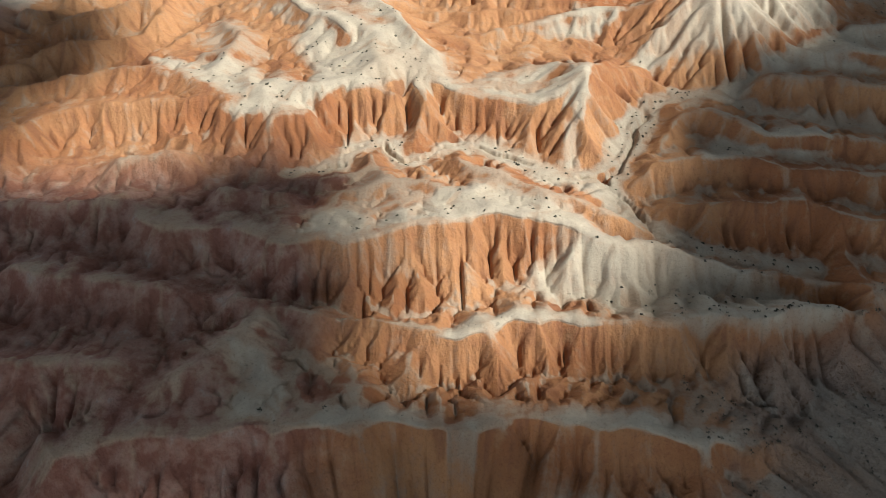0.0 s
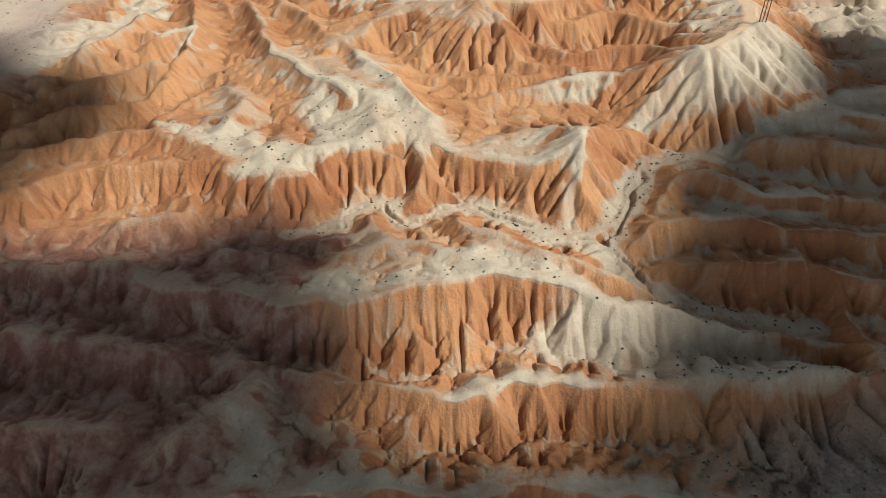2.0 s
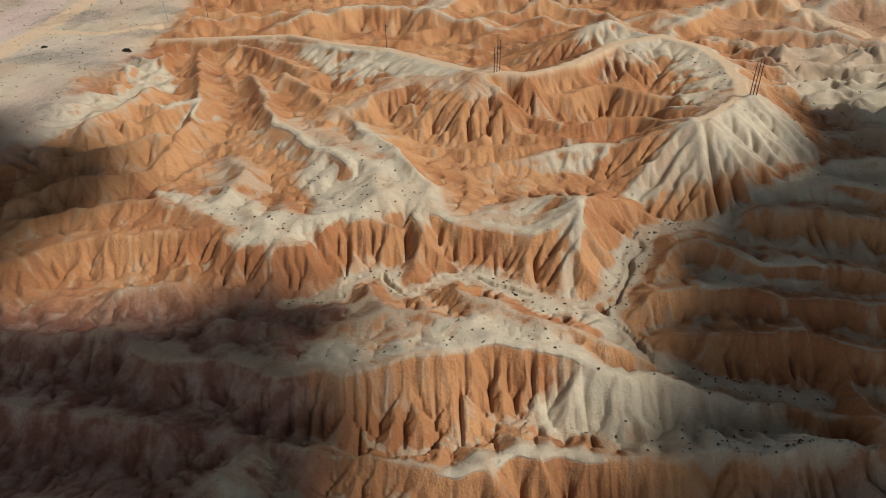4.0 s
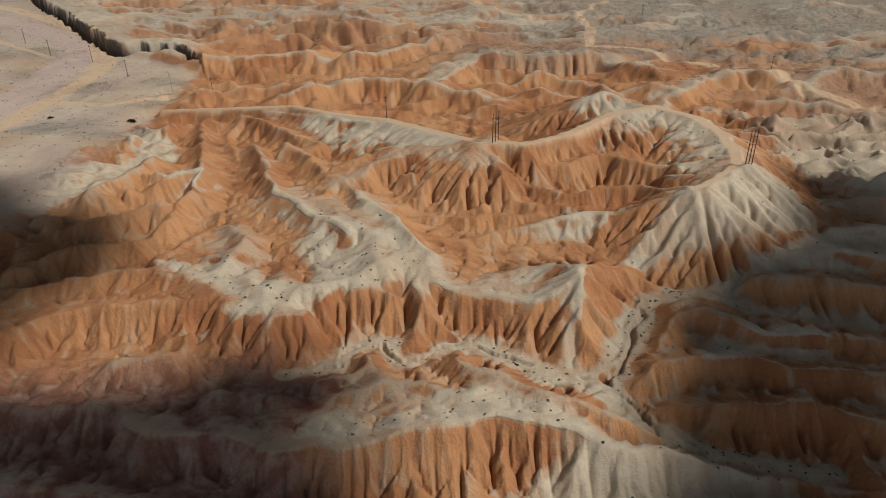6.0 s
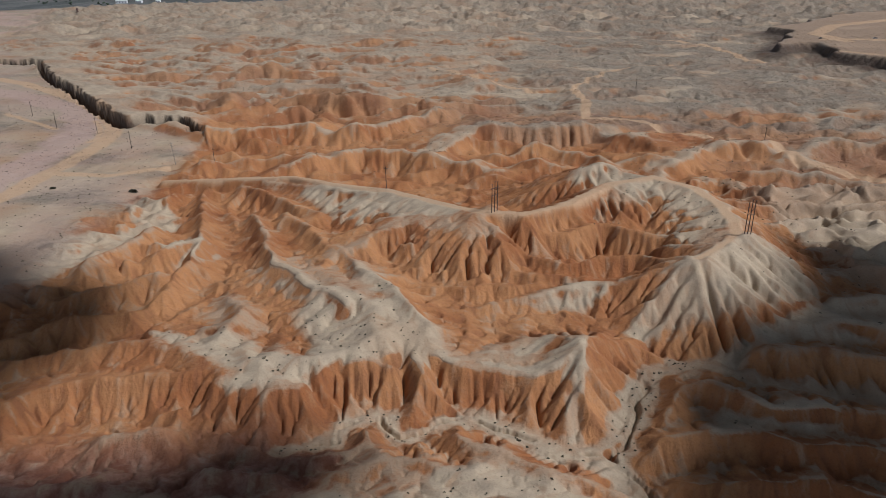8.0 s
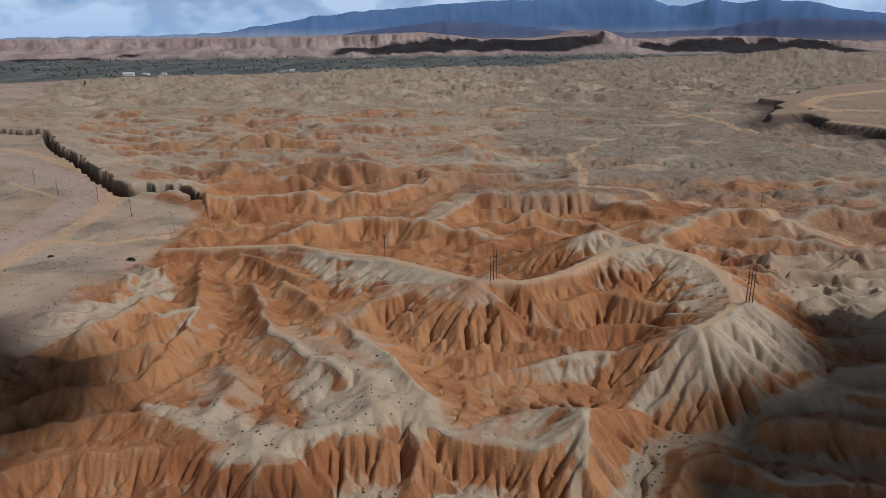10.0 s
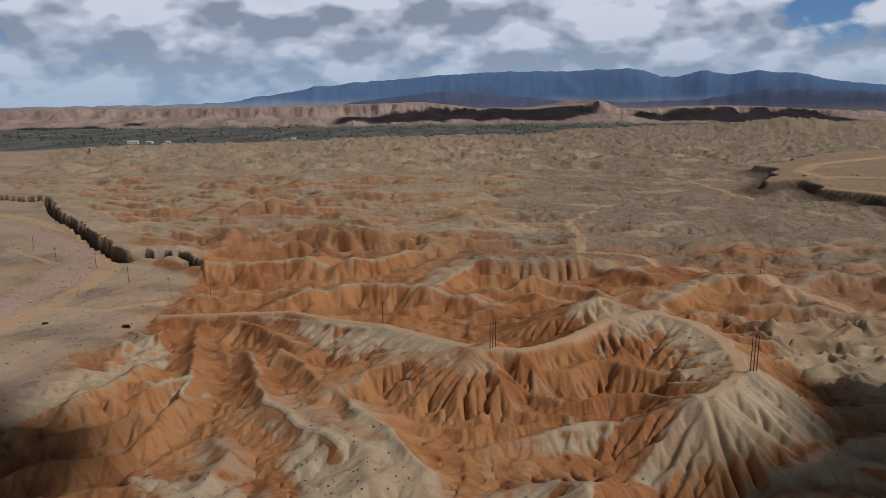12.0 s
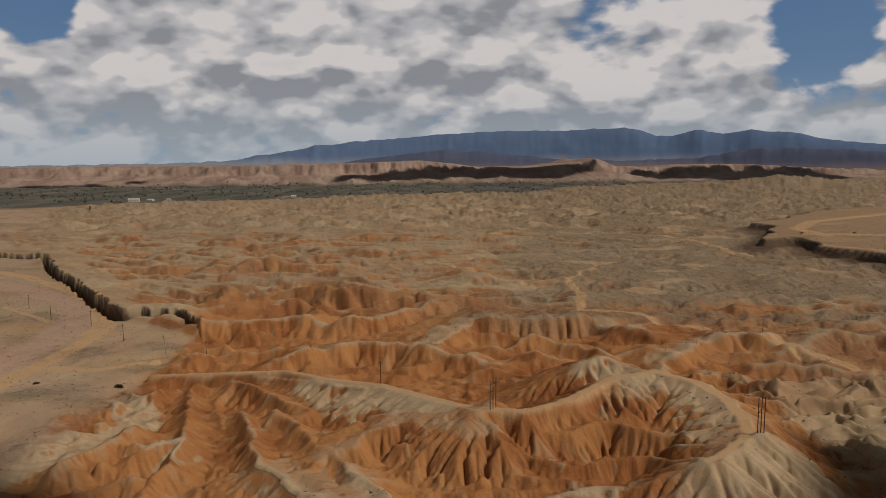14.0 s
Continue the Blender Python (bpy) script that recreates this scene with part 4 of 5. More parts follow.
PINK_WASH = [(-198.5, 311, 0), (-202.6, 347.2, 0), (-204.4, 379.2, 0), (-205.6, 418.2, 0), (-214.2, 467.5, 0), (-244.5, 524.1, 0), (-288.9, 563.8, 0), (-331.9, 598.5, 0), (-370.4, 619.8, 0)]
TRACKS_FAR = (
    ([(-178.1, 262.9, 0), (-181.8, 306.9, 0), (-184.1, 342.4, 0), (-182.4, 369.1, 0), (-183.1, 410.2, 0), (-185.8, 437.8, 0), (-193.6, 462.9, 0), (-211.4, 494.9, 0), (-237.8, 531.8, 0), (-281.3, 584.6, 0), (-342, 645.8, 0), (-382.1, 676.6, 0)], 5.0),
    ([(-214.7, 484.4, 0), (-199.4, 456.9, 0), (-191.4, 431, 0), (-192.4, 421.4, 0)], 1.6),
    ([(-287.1, 511.4, 0), (-260.2, 487.6, 0), (-228.8, 458.9, 0)], 1.6),
    ([(-122, 366, 0), (-150, 345, 0), (-182, 352, 0)], 3.0),
    ([(10, 714, 0), (43, 660, 0), (82, 593, 0), (105, 563, 0), (124, 567, 0), (127, 530, 0), (111, 456, 0)], 3.0),
    ([(111, 456, 0), (142, 449, 0), (160, 412, 0), (187, 396, 0), (194, 378, 0), (192, 346, 0), (219, 318, 0), (290, 300, 0)], 3.2),
    ([(124, 567, 0), (150, 620, 0), (180, 672, 0), (260, 720, 0)], 2.0),
    ([(300, 960, 0), (328, 913, 0), (346, 847, 0), (348, 780, 0), (344, 727, 0), (410, 712, 0), (450, 648, 0), (700, 590, 0)], 4.0),
    ([(470, 780, 0), (480, 860, 0), (560, 960, 0), (760, 1080, 0), (1100, 1180, 0)], 9.0),
    ([(460, 800, 0), (520, 790, 0), (640, 740, 0), (900, 700, 0)], 8.0),
)


# ---- materials ----
def material(name):
    m = bpy.data.materials.new(name)
    m.use_nodes = True
    return m, Nodes(m.node_tree)


def ground_material():
    m, n = material("badland_soil")
    geo = n.add("ShaderNodeNewGeometry")
    pos = geo.outputs["Position"]
    soil = n.add("ShaderNodeAttribute", attribute_name="soil")
    ch = n.add("ShaderNodeSeparateColor", {0: soil.outputs["Color"]})
    pale, track, scrub, red = ch.outputs[0], ch.outputs[1], ch.outputs[2], soil.outputs["Alpha"]
    reg = n.add("ShaderNodeAttribute", attribute_name="region")
    rg = n.add("ShaderNodeSeparateColor", {0: reg.outputs["Color"]})
    valley, mesa, bench, pink = rg.outputs[0], rg.outputs[1], rg.outputs[2], reg.outputs["Alpha"]
    big = n.noise(pos, 0.03, 5.0)
    mid = n.noise(pos, 0.22, 6.0, 0.6)
    fine = n.noise(pos, 1.7, 6.0, 0.65)
    upright = n.add("ShaderNodeMapping", {0: pos, 3: (1.0, 1.0, 0.16)}).outputs[0]
    drip = n.noise(upright, 0.9, 5.0, 0.6)
    rill = n.noise(upright, 2.2, 5.0, 0.62)
    rill_tone = n.add("ShaderNodeAttribute", attribute_name="rill_tone").outputs["Fac"]
    orange = n.mix(n.step(big, 0.36, 0.62), (0.275, 0.107, 0.038), (0.405, 0.195, 0.077))
    orange = n.mix(n.step(drip, 0.45, 0.66, 0.0, 0.25), orange, (0.215, 0.092, 0.046))
    orange = n.mix(n.step(mid, 0.56, 0.75, 0.0, 0.45), orange, (0.40, 0.235, 0.115))
    # darker in the rill grooves, lighter on the ribs between them
    orange = n.mix(n.step(rill_tone, 0.4, 2.0, 0.0, 0.5), orange, (0.185, 0.078, 0.038))
    orange = n.mix(n.step(rill_tone, -0.6, -2.2, 0.0, 0.25), orange, (0.45, 0.26, 0.13))
    clay = n.mix(n.step(mid, 0.4, 0.62), (0.185, 0.076, 0.050), (0.30, 0.170, 0.118))
    clay = n.mix(n.step(mid, 0.60, 0.70, 0.0, 0.7), clay, (0.34, 0.26, 0.20))
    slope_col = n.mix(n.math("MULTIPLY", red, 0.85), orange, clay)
    silt = n.mix(n.step(mid, 0.35, 0.7), (0.435, 0.340, 0.222), (0.340, 0.264, 0.176))
    silt = n.mix(n.step(fine, 0.55, 0.75, 0.0, 0.35), silt, (0.24, 0.185, 0.125))
    # silt is darker in the grooves too
    silt = n.mix(n.step(rill_tone, 0.3, 2.0, 0.0, 0.55), silt, (0.30, 0.200, 0.118))
    silt = n.mix(n.step(big, 0.50, 0.66, 0.0, 0.35), silt, (0.39, 0.265, 0.155))
    spot = n.noise(pos, 0.75, 2.0, 0.5)
    silt = n.mix(n.step(spot, 0.70, 0.74, 0.0, 0.4), silt, (0.10, 0.085, 0.058))
    edge = n.math("ADD", pale, n.math("MULTIPLY", n.math("SUBTRACT", drip, 0.5), 0.5))
    edge = n.math("SUBTRACT", edge, n.math("MULTIPLY", rill_tone, 0.10))
    tan = n.mix(mid, (0.34, 0.205, 0.108), (0.38, 0.275, 0.180))
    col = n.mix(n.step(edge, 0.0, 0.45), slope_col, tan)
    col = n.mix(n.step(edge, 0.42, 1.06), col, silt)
    desert = n.mix(n.step(mid, 0.35, 0.7), (0.240, 0.193, 0.140), (0.158, 0.134, 0.103))
    desert = n.mix(n.step(n.noise(pos, 0.11, 6.0, 0.65), 0.54, 0.68, 0.0, 0.75), desert, (0.33, 0.275, 0.195))
    desert = n.mix(n.step(fine, 0.54, 0.66, 0.0, 0.6), desert, (0.075, 0.066, 0.044))
    desert = n.mix(n.step(spot, 0.64, 0.70, 0.0, 0.7), desert, (0.045, 0.042, 0.026))
    desert = n.mix(n.step(big, 0.5, 0.62, 0.0, 0.3), desert, (0.25, 0.150, 0.088))
    col = n.mix(n.math("MULTIPLY", scrub, 0.76), col, desert)
    col = n.mix(n.math("MULTIPLY", bench, 0.8), col, n.mix(mid, (0.27, 0.180, 0.110), (0.34, 0.240, 0.155)))
    col = n.mix(n.math("MULTIPLY", pink, 0.8), col, n.mix(mid, (0.37, 0.240, 0.178), (0.44, 0.325, 0.260)))
    col = n.mix(n.math("MULTIPLY", track, 0.85), col, n.mix(mid, (0.43, 0.270, 0.145), (0.50, 0.345, 0.205)))
    # near black: dark rim rock, and canyon walls with their shade painted in
    rock_and_shade = n.add("ShaderNodeAttribute", attribute_name="rock_and_shade").outputs["Fac"]
    col = n.mix(n.math("MULTIPLY", rock_and_shade, 0.85), col, n.mix(mid, (0.045, 0.032, 0.025), (0.10, 0.07, 0.05)))
    far = n.noise(n.add("ShaderNodeMapping", {0: pos, 3: (1.0, 0.35, 1.0)}).outputs[0], 0.012, 5.0, 0.65)
    plain = n.mix(n.step(far, 0.42, 0.6), (0.052, 0.064, 0.060), (0.110, 0.112, 0.104))
    plain = n.mix(n.step(far, 0.64, 0.70), plain, (0.33, 0.29, 0.23))
    col = n.mix(n.math("MULTIPLY", valley, 0.9), col, plain)
    rock = n.mix(n.step(far, 0.4, 0.6), (0.36, 0.275, 0.232), (0.25, 0.178, 0.155))
    col = n.mix(n.math("MULTIPLY", mesa, 0.9), col, rock)
    grain = n.noise(pos, 2.0, 8.0, 0.78)
    col = n.mix(n.step(grain, 0.50, 0.36, 0.0, 0.42), col, (0.55, 0.52, 0.50), "MULTIPLY")
    firm = n.math("SUBTRACT", 1.0, n.math("MULTIPLY", n.step(edge, 0.2, 0.9), 0.85))
    h = n.math("ADD", n.math("MULTIPLY", drip, 0.22), n.math("MULTIPLY", rill, 0.18))
    h = n.math("ADD", n.math("MULTIPLY", h, firm), n.math("MULTIPLY", fine, 0.17))
    h = n.math("ADD", h, n.math("MULTIPLY", n.math("MULTIPLY", n.noise(pos, 0.16, 7.0, 0.62), scrub), 2.6))
    bump = n.add("ShaderNodeBump", {"Strength": 1.0, "Distance": 1.2, "Height": h})
    b = n.add("ShaderNodeBsdfPrincipled", {"Base Color": col, "Roughness": 0.95, "Specular IOR Level": 0.12, "Normal": bump.outputs[0]})
    n.add("ShaderNodeOutputMaterial", {0: b.outputs[0]})
    return m


ground = build_ground()


# ---- clouds overhead, whose shade lies on the land ----
def cloud(name, lobes, height, label):
    """A cumulus of many lobes; each lobe is given by the middle and radius of the shade that it casts."""
    m, n = material("cloud_white")
    geo = n.add("ShaderNodeNewGeometry")
    tone = n.mix(n.noise(geo.outputs["Position"], 0.02, 4.0), (0.78, 0.80, 0.83), (0.90, 0.90, 0.90))
    b = n.add("ShaderNodeBsdfDiffuse", {0: tone})
    n.add("ShaderNodeOutputMaterial", {0: b.outputs[0]})
    rng = random.Random(name + label)
    bm = bmesh.new()
    for gx, gy, r in lobes:
        c = Vector((gx, gy, 4)) + SUN_DIR * (height / SUN_DIR.z)
        for k in range(7):
            a, q = rng.uniform(0, 6.283), rng.uniform(0.35, 0.8) if k else 0
            p = c + Vector((math.cos(a) * q * r, math.sin(a) * q * r, rng.uniform(-0.1, 0.35) * r))
            rr = r * (rng.uniform(0.35, 0.55) if k else 0.8)
            made = bmesh.ops.create_icosphere(bm, subdivisions=3, radius=rr, matrix=Matrix.Translation(p))
            for v in made["verts"]:
                d = (v.co - p).normalized()
                v.co += d * rr * 0.22 * noise.fractal(v.co * (1.9 / r), 1.0, 2.0, 4)
                if v.co.z < p.z:
                    v.co.z = p.z + (v.co.z - p.z) * 0.55
    me = bpy.data.meshes.new(name)
    bm.to_mesh(me)
    bm.free()
    for p in me.polygons:
        p.use_smooth = True
    me.materials.append(m)
    return tagged(new(name, me), label, "cloud", group="clouds overhead")


SHADE_WEST = [(-74, 82, 33), (-48, 66, 25), (-108, 104, 32), (-126, 158, 28), (-112, 195, 28), (-142, 190, 40), (-72, 112, 18), (-34, 76, 20), (-110, 60, 45), (-48, 100, 16), (-48, 120, 13), (-26, 114, 13), (-17, 98, 12), (-28, 130, 9), (-20, 60, 17), (2, 50, 20), (-38, 112, 17), (-31, 95, 17), (-16, 78, 14), (2, 64, 12), (20, 60, 12), (-42, 133, 10), (-28, 129, 10), (-14, 126, 7)]
SHADE_EAST = [(100, 70, 34), (128, 110, 36), (112, 150, 28), (135, 178, 30), (80, 90, 25), (74, 58, 24), (46, 50, 22), (95, 124, 30), (80, 136, 22), (70, 116, 20), (92, 164, 18), (24, 54, 17), (64, 98, 15), (54, 84, 15), (46, 69, 17), (150, 206, 26), (112, 172, 15), (124, 190, 17), (106, 160, 24), (128, 165, 28), (142, 190, 26)]
cloud("cumulus_cloud", SHADE_WEST, 1500, "grey-white cumulus cloud drifting over the western ridges")
cloud("cumulus_cloud", SHADE_EAST, 1500, "grey-white cumulus cloud drifting over the eastern ridges")
cloud("cumulus_cloud", [(-250, 3120, 80), (-150, 3150, 110), (-30, 3190, 150), (130, 3240, 190), (330, 3280, 210), (540, 3290, 210), (700, 3300, 150)], 3200, "broad cumulus cloud over the far red mesas")
cloud("cumulus_cloud", [(1180, 3200, 170), (1450, 3200, 220), (1750, 3150, 240)], 3200, "broad cumulus cloud over the far dark hills")
cloud("cumulus_cloud", [(-1560, 2990, 55), (-1450, 3020, 60), (-1330, 3050, 60), (-1200, 3110, 45)], 3200, "cumulus cloud over the far western mesas")


# ---- tools for things ----
def part(name, bm, mat, parent=None, label=""):
    """Links a bmesh as one mesh object, under a thing or part if given."""
    me = bpy.data.meshes.new(name)
    bm.to_mesh(me)
    bm.free()
    me.materials.append(mat)
    ob = new(name, me)
    if parent:
        ob.parent = parent
    if label:
        ob["label"] = label
    return ob


def tube(bm, a, b, r0, r1, sides=8):
    """A tapered round bar from a to b."""
    a, b = Vector(a), Vector(b)
    q = (b - a).to_track_quat("Z", "Y").to_matrix()
    rings = []
    for c, r in ((a, r0), (b, r1)):
        rings.append([bm.verts.new(c + q @ Vector((r * math.cos(6.2832 * k / sides), r * math.sin(6.2832 * k / sides), 0))) for k in range(sides)])
    for k in range(sides):
        bm.faces.new((rings[0][k], rings[0][(k + 1) % sides], rings[1][(k + 1) % sides], rings[1][k]))
    bm.faces.new(rings[0][::-1])
    bm.faces.new(rings[1])


def box(bm, c, size, m=None):
    made = bmesh.ops.create_cube(bm, size=1.0, matrix=Matrix.Translation(c) @ (m or Matrix()) @ Matrix.Diagonal((*size, 1)))
    return made["verts"]


def level(x, y):
    return float(land(np.array([[x]]), np.array([[y]]))[0, 0])


def plain_paint(name, a, b, scale=3.0, rough=0.8, metal=0.0):
    m, n = material(name)
    geo = n.add("ShaderNodeNewGeometry")
    col = n.mix(n.noise(geo.outputs["Position"], scale, 5.0, 0.65), a, b)
    h = n.noise(geo.outputs["Position"], scale * 6, 4.0)
    bump = n.add("ShaderNodeBump", {"Strength": 0.3, "Distance": 0.02, "Height": h})
    bs = n.add("ShaderNodeBsdfPrincipled", {"Base Color": col, "Roughness": rough, "Metallic": metal, "Normal": bump.outputs[0]})
    n.add("ShaderNodeOutputMaterial", {0: bs.outputs[0]})
    return m


WOOD = plain_paint("weathered_pole_wood", (0.035, 0.022, 0.015), (0.085, 0.055, 0.038))
PALE_WOOD = plain_paint("bleached_pole_wood", (0.20, 0.165, 0.125), (0.32, 0.27, 0.21))
STEEL = plain_paint("galvanised_steel", (0.20, 0.20, 0.20), (0.30, 0.30, 0.30), rough=0.5, metal=0.8)
CERAMIC = plain_paint("brown_ceramic", (0.08, 0.04, 0.025), (0.12, 0.06, 0.04), rough=0.3)


# ---- mountains on the horizon ----
def mountains(name, profile, near, deep, colours, seed, label):
    """A range whose crest height follows the bearing (degrees from north, metres)."""
    az = np.radians(np.arange(-46, 46.01, 0.12))
    steps = np.linspace(0, 1, 26)
    A, T = np.meshgrid(az, steps, indexing="ij")
    R = near + deep * T
    X, Y = R * np.sin(A), R * np.cos(A)
    crest = np.interp(np.degrees(A), [p[0] for p in profile], [p[1] for p in profile])
    shape = smooth(T, 0, 0.72) * smooth(T, 1.6, 0.75)
    folds = 0.5 - 0.5 * ridged(X / 300 + 0.6 * perlin(X / 200, Y / 200, seed + 2), Y / 170, 5, seed, 0.55)
    jag = 5 * fbm(np.degrees(A) * 1.1, T * 2.0, 4, seed + 5)
    Z = (crest + jag) * shape * (1 - 0.08 * folds * smooth(T, 0.7, 0.35))
    na, nt = A.shape
    i, j = np.meshgrid(np.arange(na - 1), np.arange(nt - 1), indexing="ij")
    quads = np.stack([i * nt + j, (i + 1) * nt + j, (i + 1) * nt + j + 1, i * nt + j + 1], -1).reshape(-1, 4)
    me = bpy.data.meshes.new(name)
    me.from_pydata(np.stack([X, Y, Z], -1).reshape(-1, 3).tolist(), [], quads.tolist())
    for p in me.polygons:
        p.use_smooth = True
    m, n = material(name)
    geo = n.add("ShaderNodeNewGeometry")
    # distance haze is put into the base colour: blue, and paler towards the foot
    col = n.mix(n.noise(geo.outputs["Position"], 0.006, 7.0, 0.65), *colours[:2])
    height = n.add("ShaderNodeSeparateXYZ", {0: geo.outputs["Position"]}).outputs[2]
    haze_height = n.math("ADD", height, n.math("MULTIPLY", n.noise(geo.outputs["Position"], 0.003, 5.0), 60.0))
    col = n.mix(n.step(haze_height, colours[3] + 55, colours[3] - 10), col, colours[2])
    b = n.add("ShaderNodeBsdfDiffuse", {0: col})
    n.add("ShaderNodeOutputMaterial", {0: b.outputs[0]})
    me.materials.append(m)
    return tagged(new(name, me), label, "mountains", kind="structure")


HIGH_RANGE = [(-46, 80), (-25, 88), (-19.3, 92), (-14.4, 104), (-12, 138), (-10.1, 158), (-9, 172), (-7.5, 200), (-6, 208), (-3.9, 228), (0, 250), (2.7, 268), (8, 287), (12.4, 284), (15, 290), (16.8, 294), (18.1, 282), (19.4, 243), (20.2, 238), (21.4, 254), (22.2, 274), (22.7, 280), (23.2, 264), (24.1, 246), (25.2, 256), (26.1, 274), (26.8, 262), (28.8, 248), (29.8, 232), (30.7, 212), (32.5, 190), (34.7, 174), (46, 130)]
FOOT_RANGE = [(-46, 20), (-8, 55), (-4, 108), (0, 140), (2.7, 164), (4, 150), (5.7, 153), (8, 130), (9.8, 119), (12, 104), (17, 92), (22, 100), (24.5, 130), (27, 160), (28, 150), (29, 156), (31.7, 144), (34.7, 130), (46, 110)]
# the blues are the haze of distance, painted on both ranges
mountains("backdrop_high_mountains", HIGH_RANGE, 4280, 480, ((0.080, 0.138, 0.265), (0.120, 0.190, 0.320), (0.21, 0.26, 0.34), 120), 211, "distant desert mountain range, coloured haze blue, under low clouds")
mountains("backdrop_foothills", FOOT_RANGE, 3950, 300, ((0.062, 0.085, 0.150), (0.110, 0.125, 0.190), (0.19, 0.175, 0.20), 70), 223, "distant foothills, coloured dark haze blue, before the mountains")


# ---- power line poles ----
def crossarm(parent, z, half, along_x, wood):
    bm = bmesh.new()
    d = Vector(along_x).normalized()
    tube(bm, d * -half + Vector((0, 0, z)), d * half + Vector((0, 0, z)), 0.09, 0.09, 6)
    arm = part("crossarm", bm, wood, parent)
    for k in (-0.9, 0.0, 0.9):
        bm = bmesh.new()
        c = d * half * k + Vector((0, 0, z + 0.08))
        for q in range(3):
            tube(bm, c + Vector((0, 0, 0.09 * q)), c + Vector((0, 0, 0.09 * q + 0.06)), 0.09, 0.05, 6)
        part("insulator", bm, CERAMIC, arm, "brown ceramic insulator")
    return arm


def single_pole(x, y, height, wood, label, lean=0.0):
    top = tagged(new("utility_pole"), label, "utility pole", group="power line poles")
    top.matrix_basis = pose(x, y, level(x, y) - 0.3, 0, lean, 0)
    bm = bmesh.new()
    tube(bm, (0, 0, 0), (0, 0, height + 0.3), 0.17, 0.11)
    part("pole", bm, wood, top)
    crossarm(top, height - 0.5, 1.1, (0.8, -0.6, 0), wood)
    return top


def triple_pole(x, y, height, step, label):
    """Three poles in a row that share one long crossarm and a brace."""
    top = tagged(new("three_pole_structure"), label, "utility pole", group="three-pole structures")
    z0 = level(x, y)
    top.matrix_basis = pose(x, y, z0 - 0.3)
    d = Vector(step)
    for k in range(3):
        bm = bmesh.new()
        drop = level(x + d.x * k, y + d.y * k) - z0
        h = height + (0.3, 0.9, 0.5)[k]
        tube(bm, (d.x * k, d.y * k, min(0, drop) - 0.3), (d.x * k, d.y * k, h), 0.15, 0.11)
        pole = part("pole", bm, WOOD, top)
        for q in (-0.35, 0.35):
            bm = bmesh.new()
            c = Vector((d.x * k, d.y * k, h - 0.25))
            tube(bm, c, c + Vector((q, q * 0.4, 0.12)), 0.05, 0.05, 6)
            tube(bm, c + Vector((q, q * 0.4, 0.10)), c + Vector((q, q * 0.4, 0.36)), 0.09, 0.05, 6)
            part("insulator", bm, CERAMIC, pole, "brown ceramic insulator")
    for h, r in ((height * 0.62, 0.09), (height * 0.86, 0.10)):
        bm = bmesh.new()
        tube(bm, d * -0.35 + Vector((0, 0, h)), d * 2.35 + Vector((0, 0, h)), r, r, 6)
        part("crossarm", bm, WOOD, top)
    bm = bmesh.new()
    tube(bm, Vector((0, 0, height * 0.60)), d * 2 + Vector((0, 0, height * 0.84)), 0.06, 0.06, 6)
    part("brace", bm, WOOD, top)
    return top


triple_pole(100.6, 205.7, 10.5, (1.05, 0.15, 0), "three dark wooden power poles on the pale hilltop track")
triple_pole(25.2, 231.9, 10.2, (1.06, 1.1, 0), "three dark wooden power poles beside the ridge track")
single_pole(-12.1, 276.0, 9.0, WOOD, "dark wooden power pole beside the ridge track")
for px, py, ph in ((197.2, 390.2, 9.0), (-161.3, 404.3, 10.0), (-107.6, 376.1, 9.0), (-265.0, 503.2, 10.0), (-230.9, 464.5, 10.0), (-197.8, 446.6, 10.0), (175.2, 562.9, 10.0)):
    single_pole(px, py, ph, WOOD, "dark weathered wooden power pole on open desert")
single_pole(-124.4, 365.3, 12.0, PALE_WOOD, "leaning pale bleached wooden power pole on desert plain", lean=-4.0)


# ---- desert shrubs ----
def shrub_material():
    m, n = material("shrub_leaves")
    info = n.add("ShaderNodeObjectInfo")
    geo = n.add("ShaderNodeNewGeometry")
    v = n.math("ADD", n.math("MULTIPLY", info.outputs["Random"], 0.5), n.math("MULTIPLY", geo.outputs["Random Per Island"], 0.5))
    col = n.mix(v, (0.042, 0.038, 0.024), (0.105, 0.090, 0.055))
    b = n.add("ShaderNodeBsdfPrincipled", {"Base Color": col, "Roughness": 0.85, "Specular IOR Level": 0.2})
    n.add("ShaderNodeOutputMaterial", {0: b.outputs[0]})
    return m


SHRUB = shrub_material()


def shrub_triangles(rng, sprigs):
    """Twigs and leaf sprigs of a low rounded bush, one metre across, as corner triples."""
    out = []
    for k in range(sprigs):
        a, e = rng.uniform(0, 6.2832), rng.uniform(0.05, 1.5)
        d = Vector((math.cos(a) * math.cos(e), math.sin(a) * math.cos(e), math.sin(e)))
        r = rng.uniform(0.25, 0.55)
        c = Vector((d.x * r, d.y * r, 0.02 + d.z * r * 0.85))
        t = Vector((rng.uniform(-1, 1), rng.uniform(-1, 1), rng.uniform(-0.6, 1))).normalized()
        u = d.cross(t).normalized()
        w = rng.uniform(0.09, 0.19)
        out.append((c - u * w - d * w, c + u * w - d * w * 0.6, c + d * w * 1.4 + t * w))
        out.append((c - t * w, c + t * w + u * w * 0.4, c + d * w + u * w))
    return out


